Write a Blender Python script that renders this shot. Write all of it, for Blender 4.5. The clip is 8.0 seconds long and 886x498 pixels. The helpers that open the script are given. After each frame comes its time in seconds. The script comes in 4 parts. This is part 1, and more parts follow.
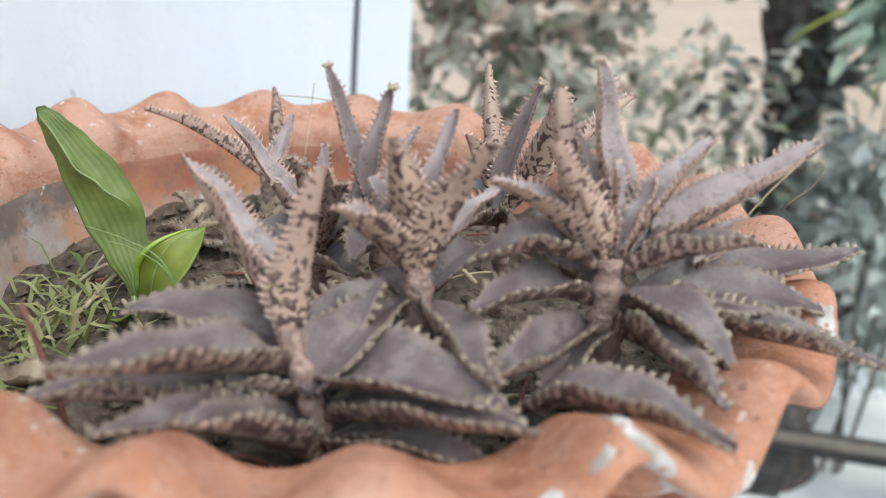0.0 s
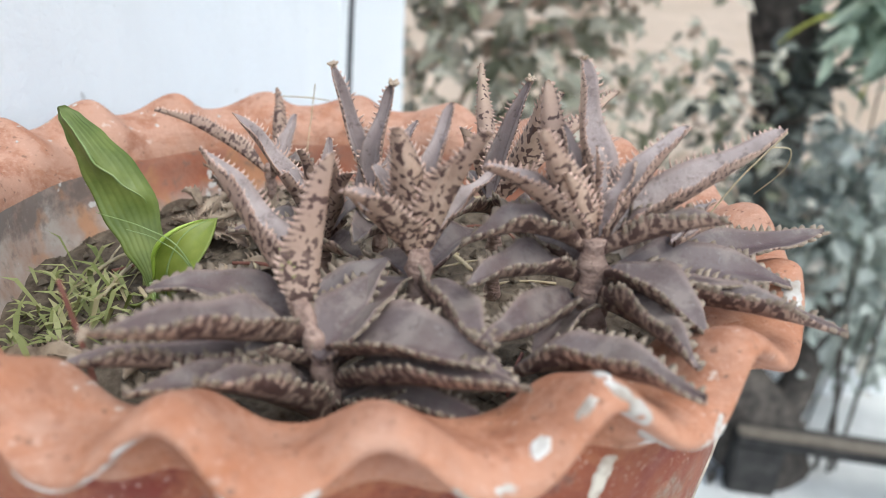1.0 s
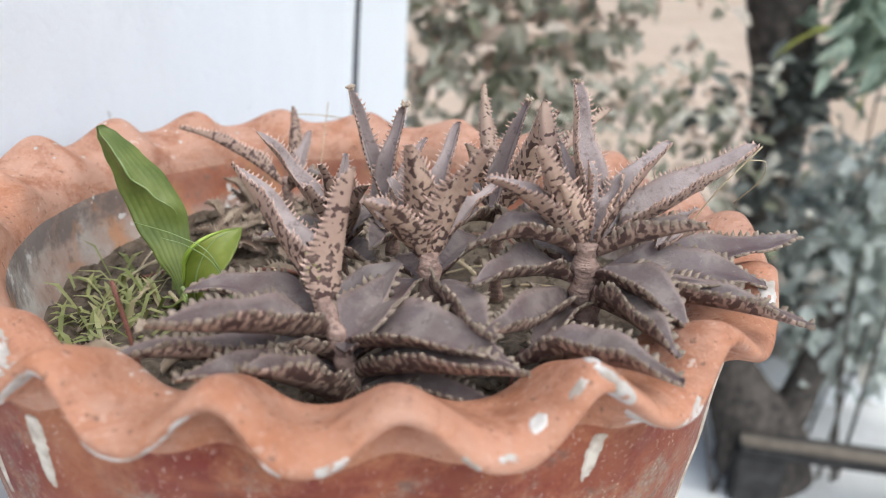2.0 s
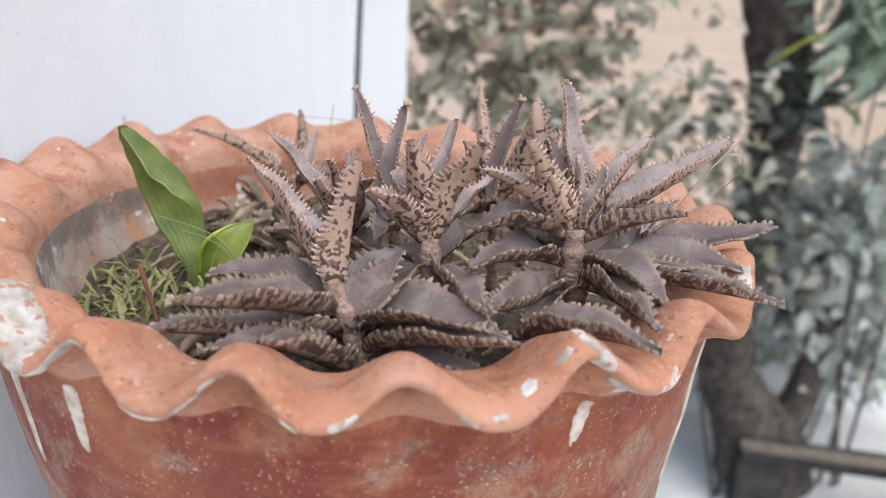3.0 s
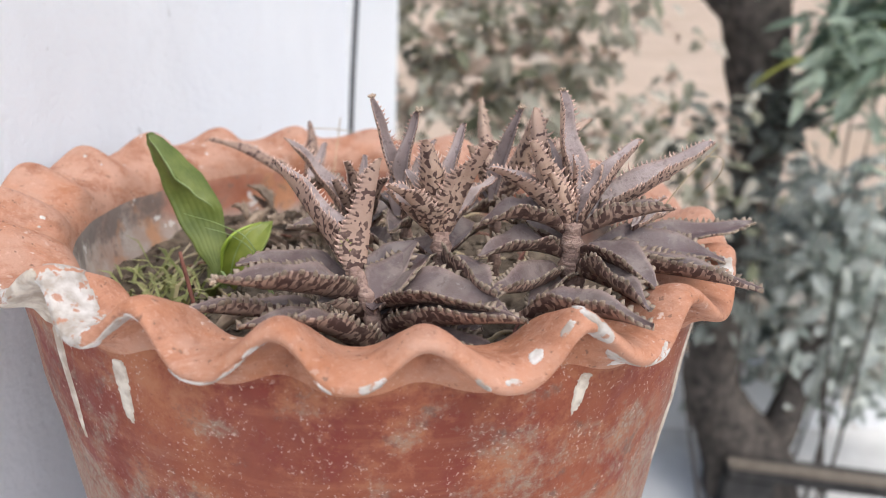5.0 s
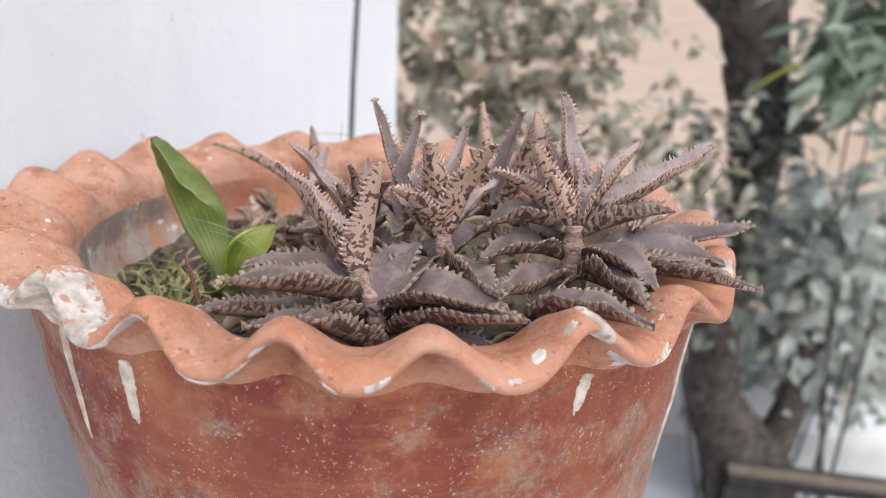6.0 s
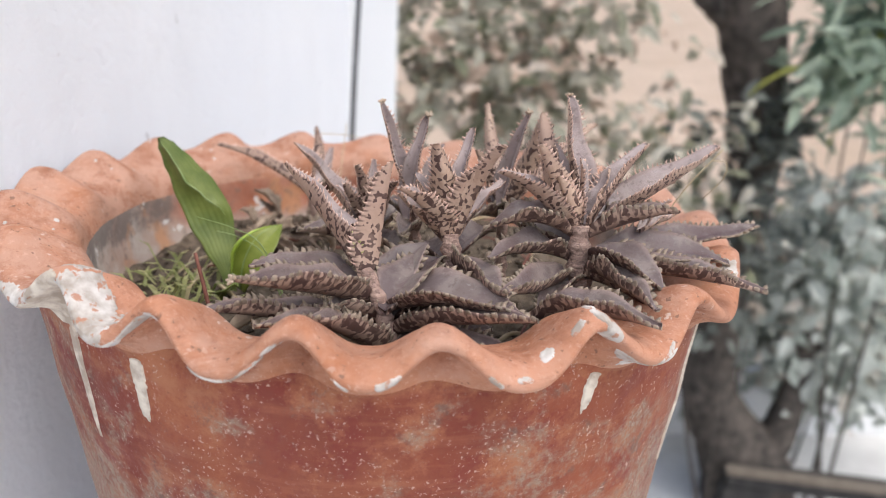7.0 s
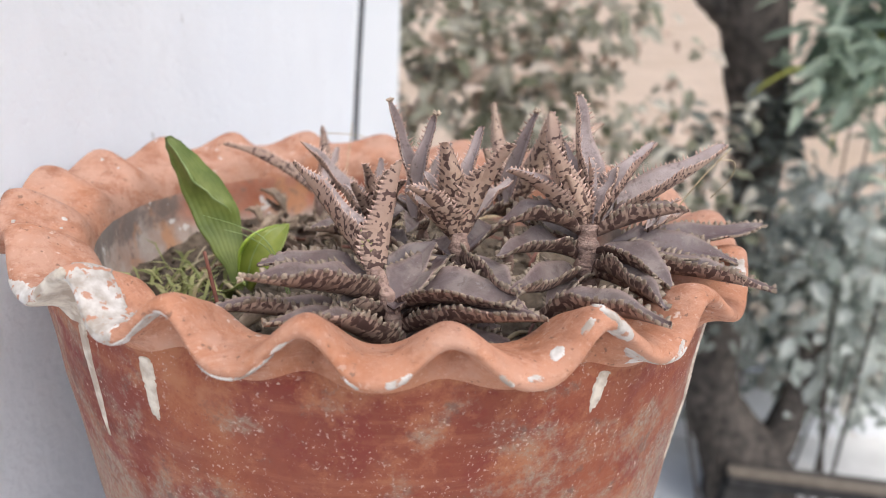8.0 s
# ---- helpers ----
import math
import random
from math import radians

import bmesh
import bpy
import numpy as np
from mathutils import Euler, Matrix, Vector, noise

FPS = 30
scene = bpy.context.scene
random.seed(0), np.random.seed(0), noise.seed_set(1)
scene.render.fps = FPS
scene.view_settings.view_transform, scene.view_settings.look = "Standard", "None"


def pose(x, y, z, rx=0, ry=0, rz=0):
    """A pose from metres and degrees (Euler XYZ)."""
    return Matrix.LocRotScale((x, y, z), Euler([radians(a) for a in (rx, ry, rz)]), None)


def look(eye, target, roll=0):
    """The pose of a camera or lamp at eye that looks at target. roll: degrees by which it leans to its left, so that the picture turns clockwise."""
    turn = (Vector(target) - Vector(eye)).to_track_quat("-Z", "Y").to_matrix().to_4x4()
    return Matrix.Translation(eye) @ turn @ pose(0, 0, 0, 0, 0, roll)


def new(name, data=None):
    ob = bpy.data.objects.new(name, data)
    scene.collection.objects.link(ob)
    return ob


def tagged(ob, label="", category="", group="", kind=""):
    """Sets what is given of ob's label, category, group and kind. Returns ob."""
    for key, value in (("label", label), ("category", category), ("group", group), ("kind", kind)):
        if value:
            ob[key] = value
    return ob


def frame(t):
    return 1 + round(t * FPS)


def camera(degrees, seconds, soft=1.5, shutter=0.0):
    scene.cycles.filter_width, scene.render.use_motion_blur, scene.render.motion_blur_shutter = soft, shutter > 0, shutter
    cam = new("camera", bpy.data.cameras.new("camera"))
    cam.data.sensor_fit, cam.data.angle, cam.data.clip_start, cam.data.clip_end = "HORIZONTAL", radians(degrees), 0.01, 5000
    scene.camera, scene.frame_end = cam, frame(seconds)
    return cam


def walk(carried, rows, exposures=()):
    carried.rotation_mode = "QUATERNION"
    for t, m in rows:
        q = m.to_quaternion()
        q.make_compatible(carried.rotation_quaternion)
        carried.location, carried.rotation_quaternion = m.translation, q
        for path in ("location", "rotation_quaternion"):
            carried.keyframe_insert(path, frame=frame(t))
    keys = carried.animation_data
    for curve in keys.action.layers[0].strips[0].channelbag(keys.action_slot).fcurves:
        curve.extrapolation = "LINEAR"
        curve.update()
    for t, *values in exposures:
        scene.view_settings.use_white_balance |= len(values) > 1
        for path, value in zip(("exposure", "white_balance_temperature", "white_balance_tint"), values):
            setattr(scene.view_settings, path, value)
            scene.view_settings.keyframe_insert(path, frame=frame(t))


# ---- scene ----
cam = camera(61.0, 8.0, soft=0.92)
PATH = [
    (0, (0.025, -0.286, 1.502), (0.125, 1.536, 0.683), 3.4),
    (0.5, (0.028, -0.297, 1.501), (0.148, 1.525, 0.686), 3.1),
    (1, (0.023, -0.307, 1.503), (0.138, 1.52, 0.699), 3.0),
    (1.5, (0.02, -0.32, 1.509), (0.131, 1.515, 0.722), 2.8),
    (3, (0.019, -0.356, 1.512), (0.125, 1.494, 0.759), 2.4),
    (3.5, (0.015, -0.371, 1.512), (0.121, 1.486, 0.778), 2.3),
    (4, (0.012, -0.387, 1.511), (0.129, 1.476, 0.793), 2.4),
    (4.5, (0.009, -0.385, 1.51), (0.147, 1.481, 0.804), 2.6),
    (6, (0.006, -0.389, 1.509), (0.151, 1.487, 0.832), 2.6),
    (6.5, (0.003, -0.39, 1.508), (0.152, 1.486, 0.831), 2.7),
    (7, (0.002, -0.391, 1.509), (0.152, 1.486, 0.835), 2.7),
    (7.5, (0.001, -0.392, 1.508), (0.151, 1.486, 0.836), 2.7),
    (8, (-0.001, -0.391, 1.508), (0.146, 1.487, 0.836), 2.7),
]
walk(cam, [(t, look(eye, target, roll)) for t, eye, target, roll in PATH], [(0, 0.0, 5300, -1), (3.5, -0.10, 5580, 7), (8, -0.08, 5680, 8)])

# the lens gathers light through a small opening, focused on the plants
cam.data.dof.use_dof = True
cam.data.dof.focus_distance = 0.30
cam.data.dof.aperture_fstop = 8.4

# ---------------------------------------------------------------- world and light
world = bpy.data.worlds.new("sky")
scene.world = world
world.use_nodes = True
wn = world.node_tree
sky = wn.nodes.new("ShaderNodeTexSky")
sky.sky_type = "NISHITA"
sky.sun_disc = False
sky.sun_elevation = radians(58)
sky.sun_rotation = radians(130)
sky.air_density = 1.0
sky.dust_density = 8.0
sky.ozone_density = 0.0
bg = wn.nodes["Background"]
bg.inputs["Strength"].default_value = 0.15
wn.links.new(sky.outputs[0], bg.inputs["Color"])
sun_data = bpy.data.lights.new("sun", "SUN")
sun_data.energy = 1.35
sun_data.angle = radians(70)
sun_data.color = (1.0, 0.98, 0.96)
sun = new("sun", sun_data)
sun.matrix_world = look((1.2, -3.1, 4.4), (0, 0, 1.2))

# ---------------------------------------------------------------- materials
def srgb(r, g, b):
    return tuple(((c / 255 + 0.055) / 1.055) ** 2.4 if c > 10 else c / 255 / 12.92 for c in (r, g, b)) + (1.0,)


class Mat:
    """A small wrapper that makes node materials shorter to write."""

    def __init__(self, name, rough=0.7, spec=0.3):
        self.m = bpy.data.materials.new(name)
        self.m.use_nodes = True
        self.t = self.m.node_tree
        self.b = self.t.nodes["Principled BSDF"]
        self.b.inputs["Roughness"].default_value = rough
        self.b.inputs["Specular IOR Level"].default_value = spec

    def node(self, kind, **sets):
        n = self.t.nodes.new(kind)
        for k, v in sets.items():
            if k in n.inputs:
                n.inputs[k].default_value = v
        return n

    def link(self, a, b):
        self.t.links.new(a, b)

    def coord(self, which="Object", scale=(1, 1, 1)):
        c = self.node("ShaderNodeTexCoord")
        mp = self.node("ShaderNodeMapping")
        mp.inputs["Scale"].default_value = scale
        self.link(c.outputs[which], mp.inputs["Vector"])
        return mp.outputs["Vector"]

    def noise(self, vec, scale, detail=4.0, rough=0.55, distort=0.0):
        n = self.node("ShaderNodeTexNoise", Scale=scale, Detail=detail, Roughness=rough, Distortion=distort)
        self.link(vec, n.inputs["Vector"])
        return n.outputs["Fac"]

    def voronoi(self, vec, scale):
        n = self.node("ShaderNodeTexVoronoi", Scale=scale)
        self.link(vec, n.inputs["Vector"])
        return n.outputs["Distance"]

    def ramp(self, fac, lo, hi, a=0.0, b=1.0):
        n = self.node("ShaderNodeMapRange")
        n.inputs["From Min"].default_value = lo
        n.inputs["From Max"].default_value = hi
        n.inputs["To Min"].default_value = a
        n.inputs["To Max"].default_value = b
        self.link(fac, n.inputs["Value"])
        return n.outputs["Result"]

    def math(self, op, a, b=None):
        n = self.node("ShaderNodeMath")
        n.operation = op
        for k, v in enumerate((a, b)):
            if v is None:
                continue
            if isinstance(v, (int, float)):
                n.inputs[k].default_value = v
            else:
                self.link(v, n.inputs[k])
        return n.outputs[0]

    def mix(self, fac, a, b):
        n = self.node("ShaderNodeMix")
        n.data_type = "RGBA"
        if isinstance(fac, (int, float)):
            n.inputs[0].default_value = fac
        else:
            self.link(fac, n.inputs[0])
        for k, v in ((6, a), (7, b)):
            if isinstance(v, tuple):
                n.inputs[k].default_value = v
            else:
                self.link(v, n.inputs[k])
        return n.outputs[2]

    def color(self, c):
        if isinstance(c, tuple):
            self.b.inputs["Base Color"].default_value = c
        else:
            self.link(c, self.b.inputs["Base Color"])
        return self

    def rough(self, r):
        self.link(r, self.b.inputs["Roughness"])
        return self

    def bump(self, h, strength=0.3, distance=0.001):
        n = self.node("ShaderNodeBump")
        n.inputs["Strength"].default_value = strength
        n.inputs["Distance"].default_value = distance
        self.link(h, n.inputs["Height"])
        self.link(n.outputs[0], self.b.inputs["Normal"])
        return self


def mat_terracotta():
    m = Mat("terracotta", 0.72, 0.3)
    v = m.coord()
    big = m.noise(v, 13, 4, 0.6)
    mid = m.noise(v, 55, 6, 0.68)
    fine = m.noise(v, 480, 4, 0.7)
    c = m.mix(m.ramp(big, 0.32, 0.68), (0.375, 0.157, 0.078, 1), (0.550, 0.284, 0.179, 1))
    # pale dust in patches, thickened towards the back to imitate the haze there
    sep = m.node("ShaderNodeSeparateXYZ")
    m.link(v, sep.inputs[0])
    dusty = m.math("ADD", m.noise(v, 21, 5, 0.7), m.ramp(sep.outputs[1], -0.13, 0.02, 0.0, 0.12))
    c = m.mix(m.ramp(dusty, 0.47, 0.64, 0, 0.75), c, (0.470, 0.287, 0.208, 1))
    # rubbed, darker earth-coloured smears
    smear = m.noise(m.coord("Object", (1, 1, 2.2)), 30, 7, 0.72, 0.8)
    c = m.mix(m.ramp(smear, 0.52, 0.64, 0, 0.55), c, (0.330, 0.120, 0.050, 1))
    c = m.mix(m.ramp(mid, 0.50, 0.67, 0, 0.8), c, (0.280, 0.110, 0.057, 1))
    streak = m.noise(m.coord("Object", (70, 70, 330)), 1.0, 5, 0.7)
    c = m.mix(m.ramp(streak, 0.56, 0.72, 0, 0.4), c, (0.240, 0.099, 0.057, 1))
    c = m.mix(m.ramp(fine, 0.56, 0.70, 0, 0.45), c, (0.620, 0.400, 0.300, 1))
    c = m.mix(m.ramp(m.noise(v, 330, 3), 0.64, 0.70, 0, 0.65), c, (0.130, 0.073, 0.052, 1))
    chips = m.math("MULTIPLY", m.ramp(m.noise(v, 190, 3), 0.64, 0.68), m.ramp(m.noise(v, 18, 3), 0.50, 0.60))
    c = m.mix(m.math("MULTIPLY", chips, 0.6), c, (0.660, 0.560, 0.480, 1))
    m.color(c).rough(m.ramp(mid, 0.3, 0.7, 0.55, 0.85))
    m.bump(m.math("ADD", m.math("ADD", mid, m.math("MULTIPLY", fine, 0.3)), m.math("MULTIPLY", streak, 0.5)), 0.65, 0.0018)
    return m.m


def mat_red_oxide():
    m = Mat("red_oxide_paint", 0.62, 0.35)
    v = m.coord()
    sep = m.node("ShaderNodeSeparateXYZ")
    m.link(v, sep.inputs[0])
    big = m.noise(v, 14, 5, 0.6)
    mid = m.noise(v, 60, 7, 0.7)
    fine = m.noise(v, 420, 4, 0.7)
    streak = m.noise(m.coord("Object", (11, 11, 130)), 1.0, 6, 0.65)
    c = m.mix(m.ramp(big, 0.36, 0.64), (0.165, 0.035, 0.020, 1), (0.275, 0.084, 0.037, 1))
    c = m.mix(m.ramp(streak, 0.50, 0.64, 0, 0.65), c, (0.29, 0.108, 0.054, 1))
    c = m.mix(m.ramp(m.noise(v, 33, 7, 0.72), 0.52, 0.60, 0, 0.7), c, (0.175, 0.030, 0.020, 1))
    # paint worn through to the clay, most of all under the rim
    worn = m.math("ADD", m.noise(v, 42, 8, 0.75), m.ramp(sep.outputs[2], -0.024, -0.040, 0.09, 0.0))
    c = m.mix(m.ramp(worn, 0.51, 0.66, 0, 0.75), c, (0.365, 0.150, 0.070, 1))
    # pale lime bloom that has settled on the lower wall and on the weather side
    low = m.math("ADD", m.ramp(sep.outputs[2], -0.035, -0.110, -0.05, 0.085), m.math("ADD", m.ramp(sep.outputs[0], 0.04, 0.15, 0.0, 0.08), m.ramp(sep.outputs[0], -0.08, -0.155, 0.0, 0.10)))
    bloom = m.math("ADD", m.noise(v, 40, 9, 0.76), low)
    mask = m.math("MULTIPLY", m.ramp(bloom, 0.52, 0.64, 0, 0.8), m.ramp(fine, 0.42, 0.56, 0.30, 1.0))
    c = m.mix(mask, c, (0.29, 0.240, 0.180, 1))
    dirt = m.math("MULTIPLY", m.ramp(m.noise(v, 75, 6, 0.7), 0.57, 0.63), m.ramp(bloom, 0.47, 0.57))
    c = m.mix(m.math("MULTIPLY", dirt, 0.6), c, (0.115, 0.062, 0.048, 1))
    c = m.mix(m.ramp(fine, 0.60, 0.72, 0, 0.5), c, (0.14, 0.030, 0.025, 1))
    # cream specks of every size
    pick = m.noise(v, 48, 4)
    small = m.math("MULTIPLY", m.ramp(m.noise(v, 640, 3, 0.6), 0.615, 0.655), m.ramp(pick, 0.42, 0.56))
    large = m.math("MULTIPLY", m.ramp(m.noise(v, 260, 5, 0.65), 0.665, 0.69), m.ramp(m.noise(v, 30, 3), 0.46, 0.58))
    specks = m.math("MAXIMUM", small, large)
    c = m.mix(m.math("MULTIPLY", specks, 0.7), c, (0.56, 0.40, 0.33, 1))
    m.color(c).rough(m.ramp(mid, 0.3, 0.7, 0.5, 0.8))
    m.bump(m.math("ADD", m.math("ADD", mid, m.math("MULTIPLY", streak, 0.5)), m.math("MULTIPLY", specks, 0.5)), 0.5, 0.0014)
    return m.m


def mat_pot_inside():
    m = Mat("stained_clay", 0.85, 0.2)
    v = m.coord()
    sep = m.node("ShaderNodeSeparateXYZ")
    m.link(v, sep.inputs[0])
    n = m.noise(v, 26, 6, 0.65)
    f = m.noise(v, 160, 4)
    # bare reddish clay at the back, grey lime and silt towards the wall
    back = m.math("ADD", m.math("MULTIPLY", m.ramp(sep.outputs[1], 0.02, 0.09), m.ramp(sep.outputs[2], -0.062, -0.040)), m.math("MULTIPLY", m.math("SUBTRACT", n, 0.5), 1.6))
    grey = m.mix(m.ramp(n, 0.36, 0.62), (0.34, 0.225, 0.170, 1), (0.46, 0.420, 0.370, 1))
    clay = m.mix(m.ramp(m.noise(v, 40, 5), 0.35, 0.62), (0.34, 0.125, 0.070, 1), (0.48, 0.235, 0.155, 1))
    c = m.mix(m.ramp(back, 0.35, 0.75), grey, clay)
    # a band of dark algae under the rim with a ragged lower edge
    band = m.math("ADD", m.ramp(sep.outputs[2], -0.062, -0.030), m.math("MULTIPLY", m.math("SUBTRACT", m.noise(v, 60, 5, 0.7), 0.5), 2.2))
    algae = m.math("MULTIPLY", m.ramp(band, 0.55, 0.95, 0, 0.8), m.ramp(back, 0.75, 0.35, 0.25, 1.0))
    c = m.mix(algae, c, (0.165, 0.135, 0.118, 1))
    rust = m.math("MULTIPLY", m.ramp(m.noise(v, 34, 3), 0.58, 0.66), 0.7)
    c = m.mix(rust, c, (0.46, 0.235, 0.115, 1))
    c = m.mix(m.ramp(f, 0.55, 0.7, 0, 0.6), c, (0.16, 0.13, 0.11, 1))
    c = m.mix(m.ramp(m.noise(v, 75, 3), 0.66, 0.69, 0, 0.9), c, (0.60, 0.57, 0.53, 1))
    m.color(c).bump(m.math("ADD", f, n), 0.5, 0.0016)
    return m.m


def mat_lime():
    m = Mat("lime_paint", 0.8, 0.2)
    v = m.coord()
    n = m.noise(v, 120, 4)
    c = m.mix(m.ramp(n, 0.35, 0.62), (0.36, 0.31, 0.26, 1), (0.64, 0.61, 0.57, 1))
    c = m.mix(m.ramp(m.noise(v, 230, 5, 0.65), 0.57, 0.61, 0, 0.9), c, (0.42, 0.21, 0.13, 1))
    m.color(c).bump(n, 0.4, 0.0008)
    return m.m


def mat_lime_old():
    m = Mat("weathered_lime_paint", 0.85, 0.2)
    v = m.coord()
    n = m.noise(v, 150, 4)
    c = m.mix(m.ramp(n, 0.40, 0.62), (0.42, 0.35, 0.28, 1), (0.66, 0.60, 0.50, 1))
    m.color(c).bump(n, 0.4, 0.0008)
    return m.m


def mat_whitewash(name, bright):
    m = Mat(name, 0.9, 0.15)
    v = m.coord()
    big = m.noise(v, 2.2, 4)
    mid = m.noise(v, 18, 6, 0.65)
    fine = m.noise(v, 140, 5, 0.65)
    c = m.mix(m.ramp(big, 0.35, 0.65), (0.725, 0.745, 0.780, 1), (0.78, 0.792, 0.81, 1))
    c = m.mix(m.ramp(mid, 0.60, 0.80, 0, 0.45), c, (0.64, 0.65, 0.66, 1))
    pits = m.noise(v, 60, 2)
    c = m.mix(m.ramp(pits, 0.71, 0.76, 0, 0.6), c, (0.42, 0.41, 0.40, 1))
    brush = m.noise(m.coord("Object", (15, 15, 5)), 1.0, 6, 0.65)
    c = m.mix(m.ramp(brush, 0.44, 0.68, 0, 0.35), c, (0.68, 0.69, 0.71, 1))
    # lifts the white towards an even bright tone, in place of stronger light
    c = m.mix(bright, c, (0.86, 0.86, 0.85, 1))
    m.color(c).bump(m.math("ADD", m.math("ADD", mid, m.math("MULTIPLY", brush, 0.6)), m.math("MULTIPLY", fine, 0.8)), 0.55, 0.0030)
    return m.m


def uv_layer(m, title):
    n = m.node("ShaderNodeUVMap")
    n.uv_map = title
    sep = m.node("ShaderNodeSeparateXYZ")
    m.link(n.outputs[0], sep.inputs[0])
    return n.outputs[0], sep.outputs[0], m.math("ABSOLUTE", sep.outputs[1])


def mat_leaf_top(name, a, b, worn):
    m = Mat(name, 0.5, 0.4)
    v = m.coord()
    _, along, edge = uv_layer(m, "span")
    n = m.noise(v, 70, 5, 0.65)
    f = m.noise(v, 600, 4, 0.7)
    info = m.node("ShaderNodeObjectInfo")
    c = m.mix(info.outputs["Random"], a, b)
    c = m.mix(m.ramp(n, 0.46, 0.60, 0, 0.85 * worn), c, (0.245, 0.203, 0.182, 1))
    c = m.mix(m.ramp(m.noise(v, 28, 3), 0.48, 0.62, 0, 0.75 * worn), c, (0.098, 0.060, 0.056, 1))
    c = m.mix(m.ramp(edge, 0.0, 0.16, 0.25 + 0.3 * worn, 0), c, (0.120, 0.078, 0.082, 1))
    c = m.mix(m.ramp(edge, 0.78, 1.0, 0, 0.6), c, (0.34, 0.25, 0.215, 1))
    c = m.mix(m.ramp(f, 0.60, 0.70, 0, 0.35), c, (0.36, 0.33, 0.32, 1))
    c = m.mix(m.ramp(m.noise(v, 240, 4, 0.7), 0.54, 0.66, 0, 0.55), c, (0.105, 0.070, 0.062, 1))
    m.color(c).rough(m.ramp(n, 0.3, 0.7, 0.34, 0.62)).bump(m.math("ADD", n, m.math("MULTIPLY", f, 0.4)), 0.6, 0.0016)
    return m.m


def mat_leaf_under(name, bar, spread, dark):
    m = Mat(name, 0.58, 0.3)
    uv, along, _ = uv_layer(m, "teeth")
    _, u, edge = uv_layer(m, "span")
    v = m.coord()
    info = m.node("ShaderNodeObjectInfo")
    shift = m.node("ShaderNodeVectorMath")
    shift.operation = "ADD"
    comb = m.node("ShaderNodeCombineXYZ")
    m.link(m.math("MULTIPLY", info.outputs["Random"], 40.0), comb.inputs[0])
    m.link(comb.outputs[0], shift.inputs[1])
    m.link(uv, shift.inputs[0])
    # small rounded spots, longer across the blade, that gather towards the base
    mp = m.node("ShaderNodeMapping")
    mp.inputs["Scale"].default_value = (0.62, 0.58, 1)
    m.link(shift.outputs[0], mp.inputs["Vector"])
    blot = m.noise(mp.outputs[0], 1.4, 1.3, 0.5, 0.2)
    thin = m.math("ADD", blot, m.ramp(u, 0.1, 0.9, 0.080, -0.025))
    scarce = m.ramp(m.math("FRACT", m.math("MULTIPLY", info.outputs["Random"], 3.7)), 0.0, 1.0, -0.03, 0.025)
    thin = m.math("SUBTRACT", thin, m.math("ADD", scarce, m.ramp(edge, 0.72, 0.95, 0.0, 0.06)))
    mask = m.ramp(thin, spread, spread + 0.03)
    # dark bars towards the beaded margin, and a dark keel on old leaves
    saw = m.math("COSINE", m.math("MULTIPLY", m.math("ADD", along, m.math("MULTIPLY", m.math("SUBTRACT", blot, 0.5), 2.2)), 6.2832))
    bars = m.math("MULTIPLY", m.ramp(m.math("ADD", saw, m.math("MULTIPLY", m.math("SUBTRACT", m.noise(v, 210, 2), 0.5), 3.0)), -0.2, 0.7), m.ramp(edge, 0.30, 0.62))
    keel = m.ramp(m.math("ADD", edge, m.math("MULTIPLY", m.math("SUBTRACT", blot, 0.5), 0.9)), 0.62, 0.20, 0.0, 0.70)
    mask = m.math("MAXIMUM", mask, m.math("MULTIPLY", m.math("MAXIMUM", bars, keel), bar))
    # the shadows in the gaps between the margin's teeth, painted into the colour
    gaps = m.math("MULTIPLY", m.ramp(m.math("COSINE", m.math("MULTIPLY", along, 6.2832)), 0.1, 0.6), m.ramp(edge, 0.74, 0.90, 0.0, 0.75))
    mask = m.math("MAXIMUM", mask, gaps)
    mask = m.math("MULTIPLY", mask, m.ramp(m.noise(v, 260, 3), 0.32, 0.48, 0.75, 1.0))
    n = m.noise(v, 160, 5, 0.65)
    pale = m.mix(m.ramp(n, 0.35, 0.65), (0.385, 0.262, 0.190, 1), (0.57, 0.425, 0.318, 1))
    tint = m.math("FRACT", m.math("MULTIPLY", info.outputs["Random"], 7.3))
    pale = m.mix(m.ramp(tint, 0.3, 1.0, 0, 0.55), pale, (0.36, 0.265, 0.195, 1))
    pale = m.mix(m.ramp(info.outputs["Random"], 0.5, 1.0, 0, 0.55), pale, (0.47, 0.325, 0.255, 1))
    pale = m.mix(m.ramp(edge, 0.80, 1.0, 0, 0.5), pale, (0.50, 0.36, 0.285, 1))
    pale = m.mix(m.ramp(m.noise(v, 40, 3), 0.45, 0.7, 0, 0.5), pale, (0.33, 0.215, 0.175, 1))
    pale = m.mix(dark, pale, (0.17, 0.105, 0.085, 1))
    c = m.mix(m.math("MULTIPLY", mask, 0.94), pale, (0.066, 0.035, 0.031, 1))
    m.color(c).bump(n, 0.3, 0.0008)
    return m.m


def mat_plain(name, a, b, scale=90, rough=0.65, bump=0.25, dist=0.001, spec=0.3):
    m = Mat(name, rough, spec)
    v = m.coord()
    n = m.noise(v, scale, 5, 0.6)
    big = m.noise(v, scale * 0.17, 3)
    c = m.mix(m.ramp(n, 0.35, 0.65), a + (1,), b + (1,))
    c = m.mix(m.ramp(big, 0.45, 0.7, 0, 0.35), c, tuple(x * 0.72 for x in a) + (1,))
    m.color(c).bump(n, bump, dist)
    return m.m


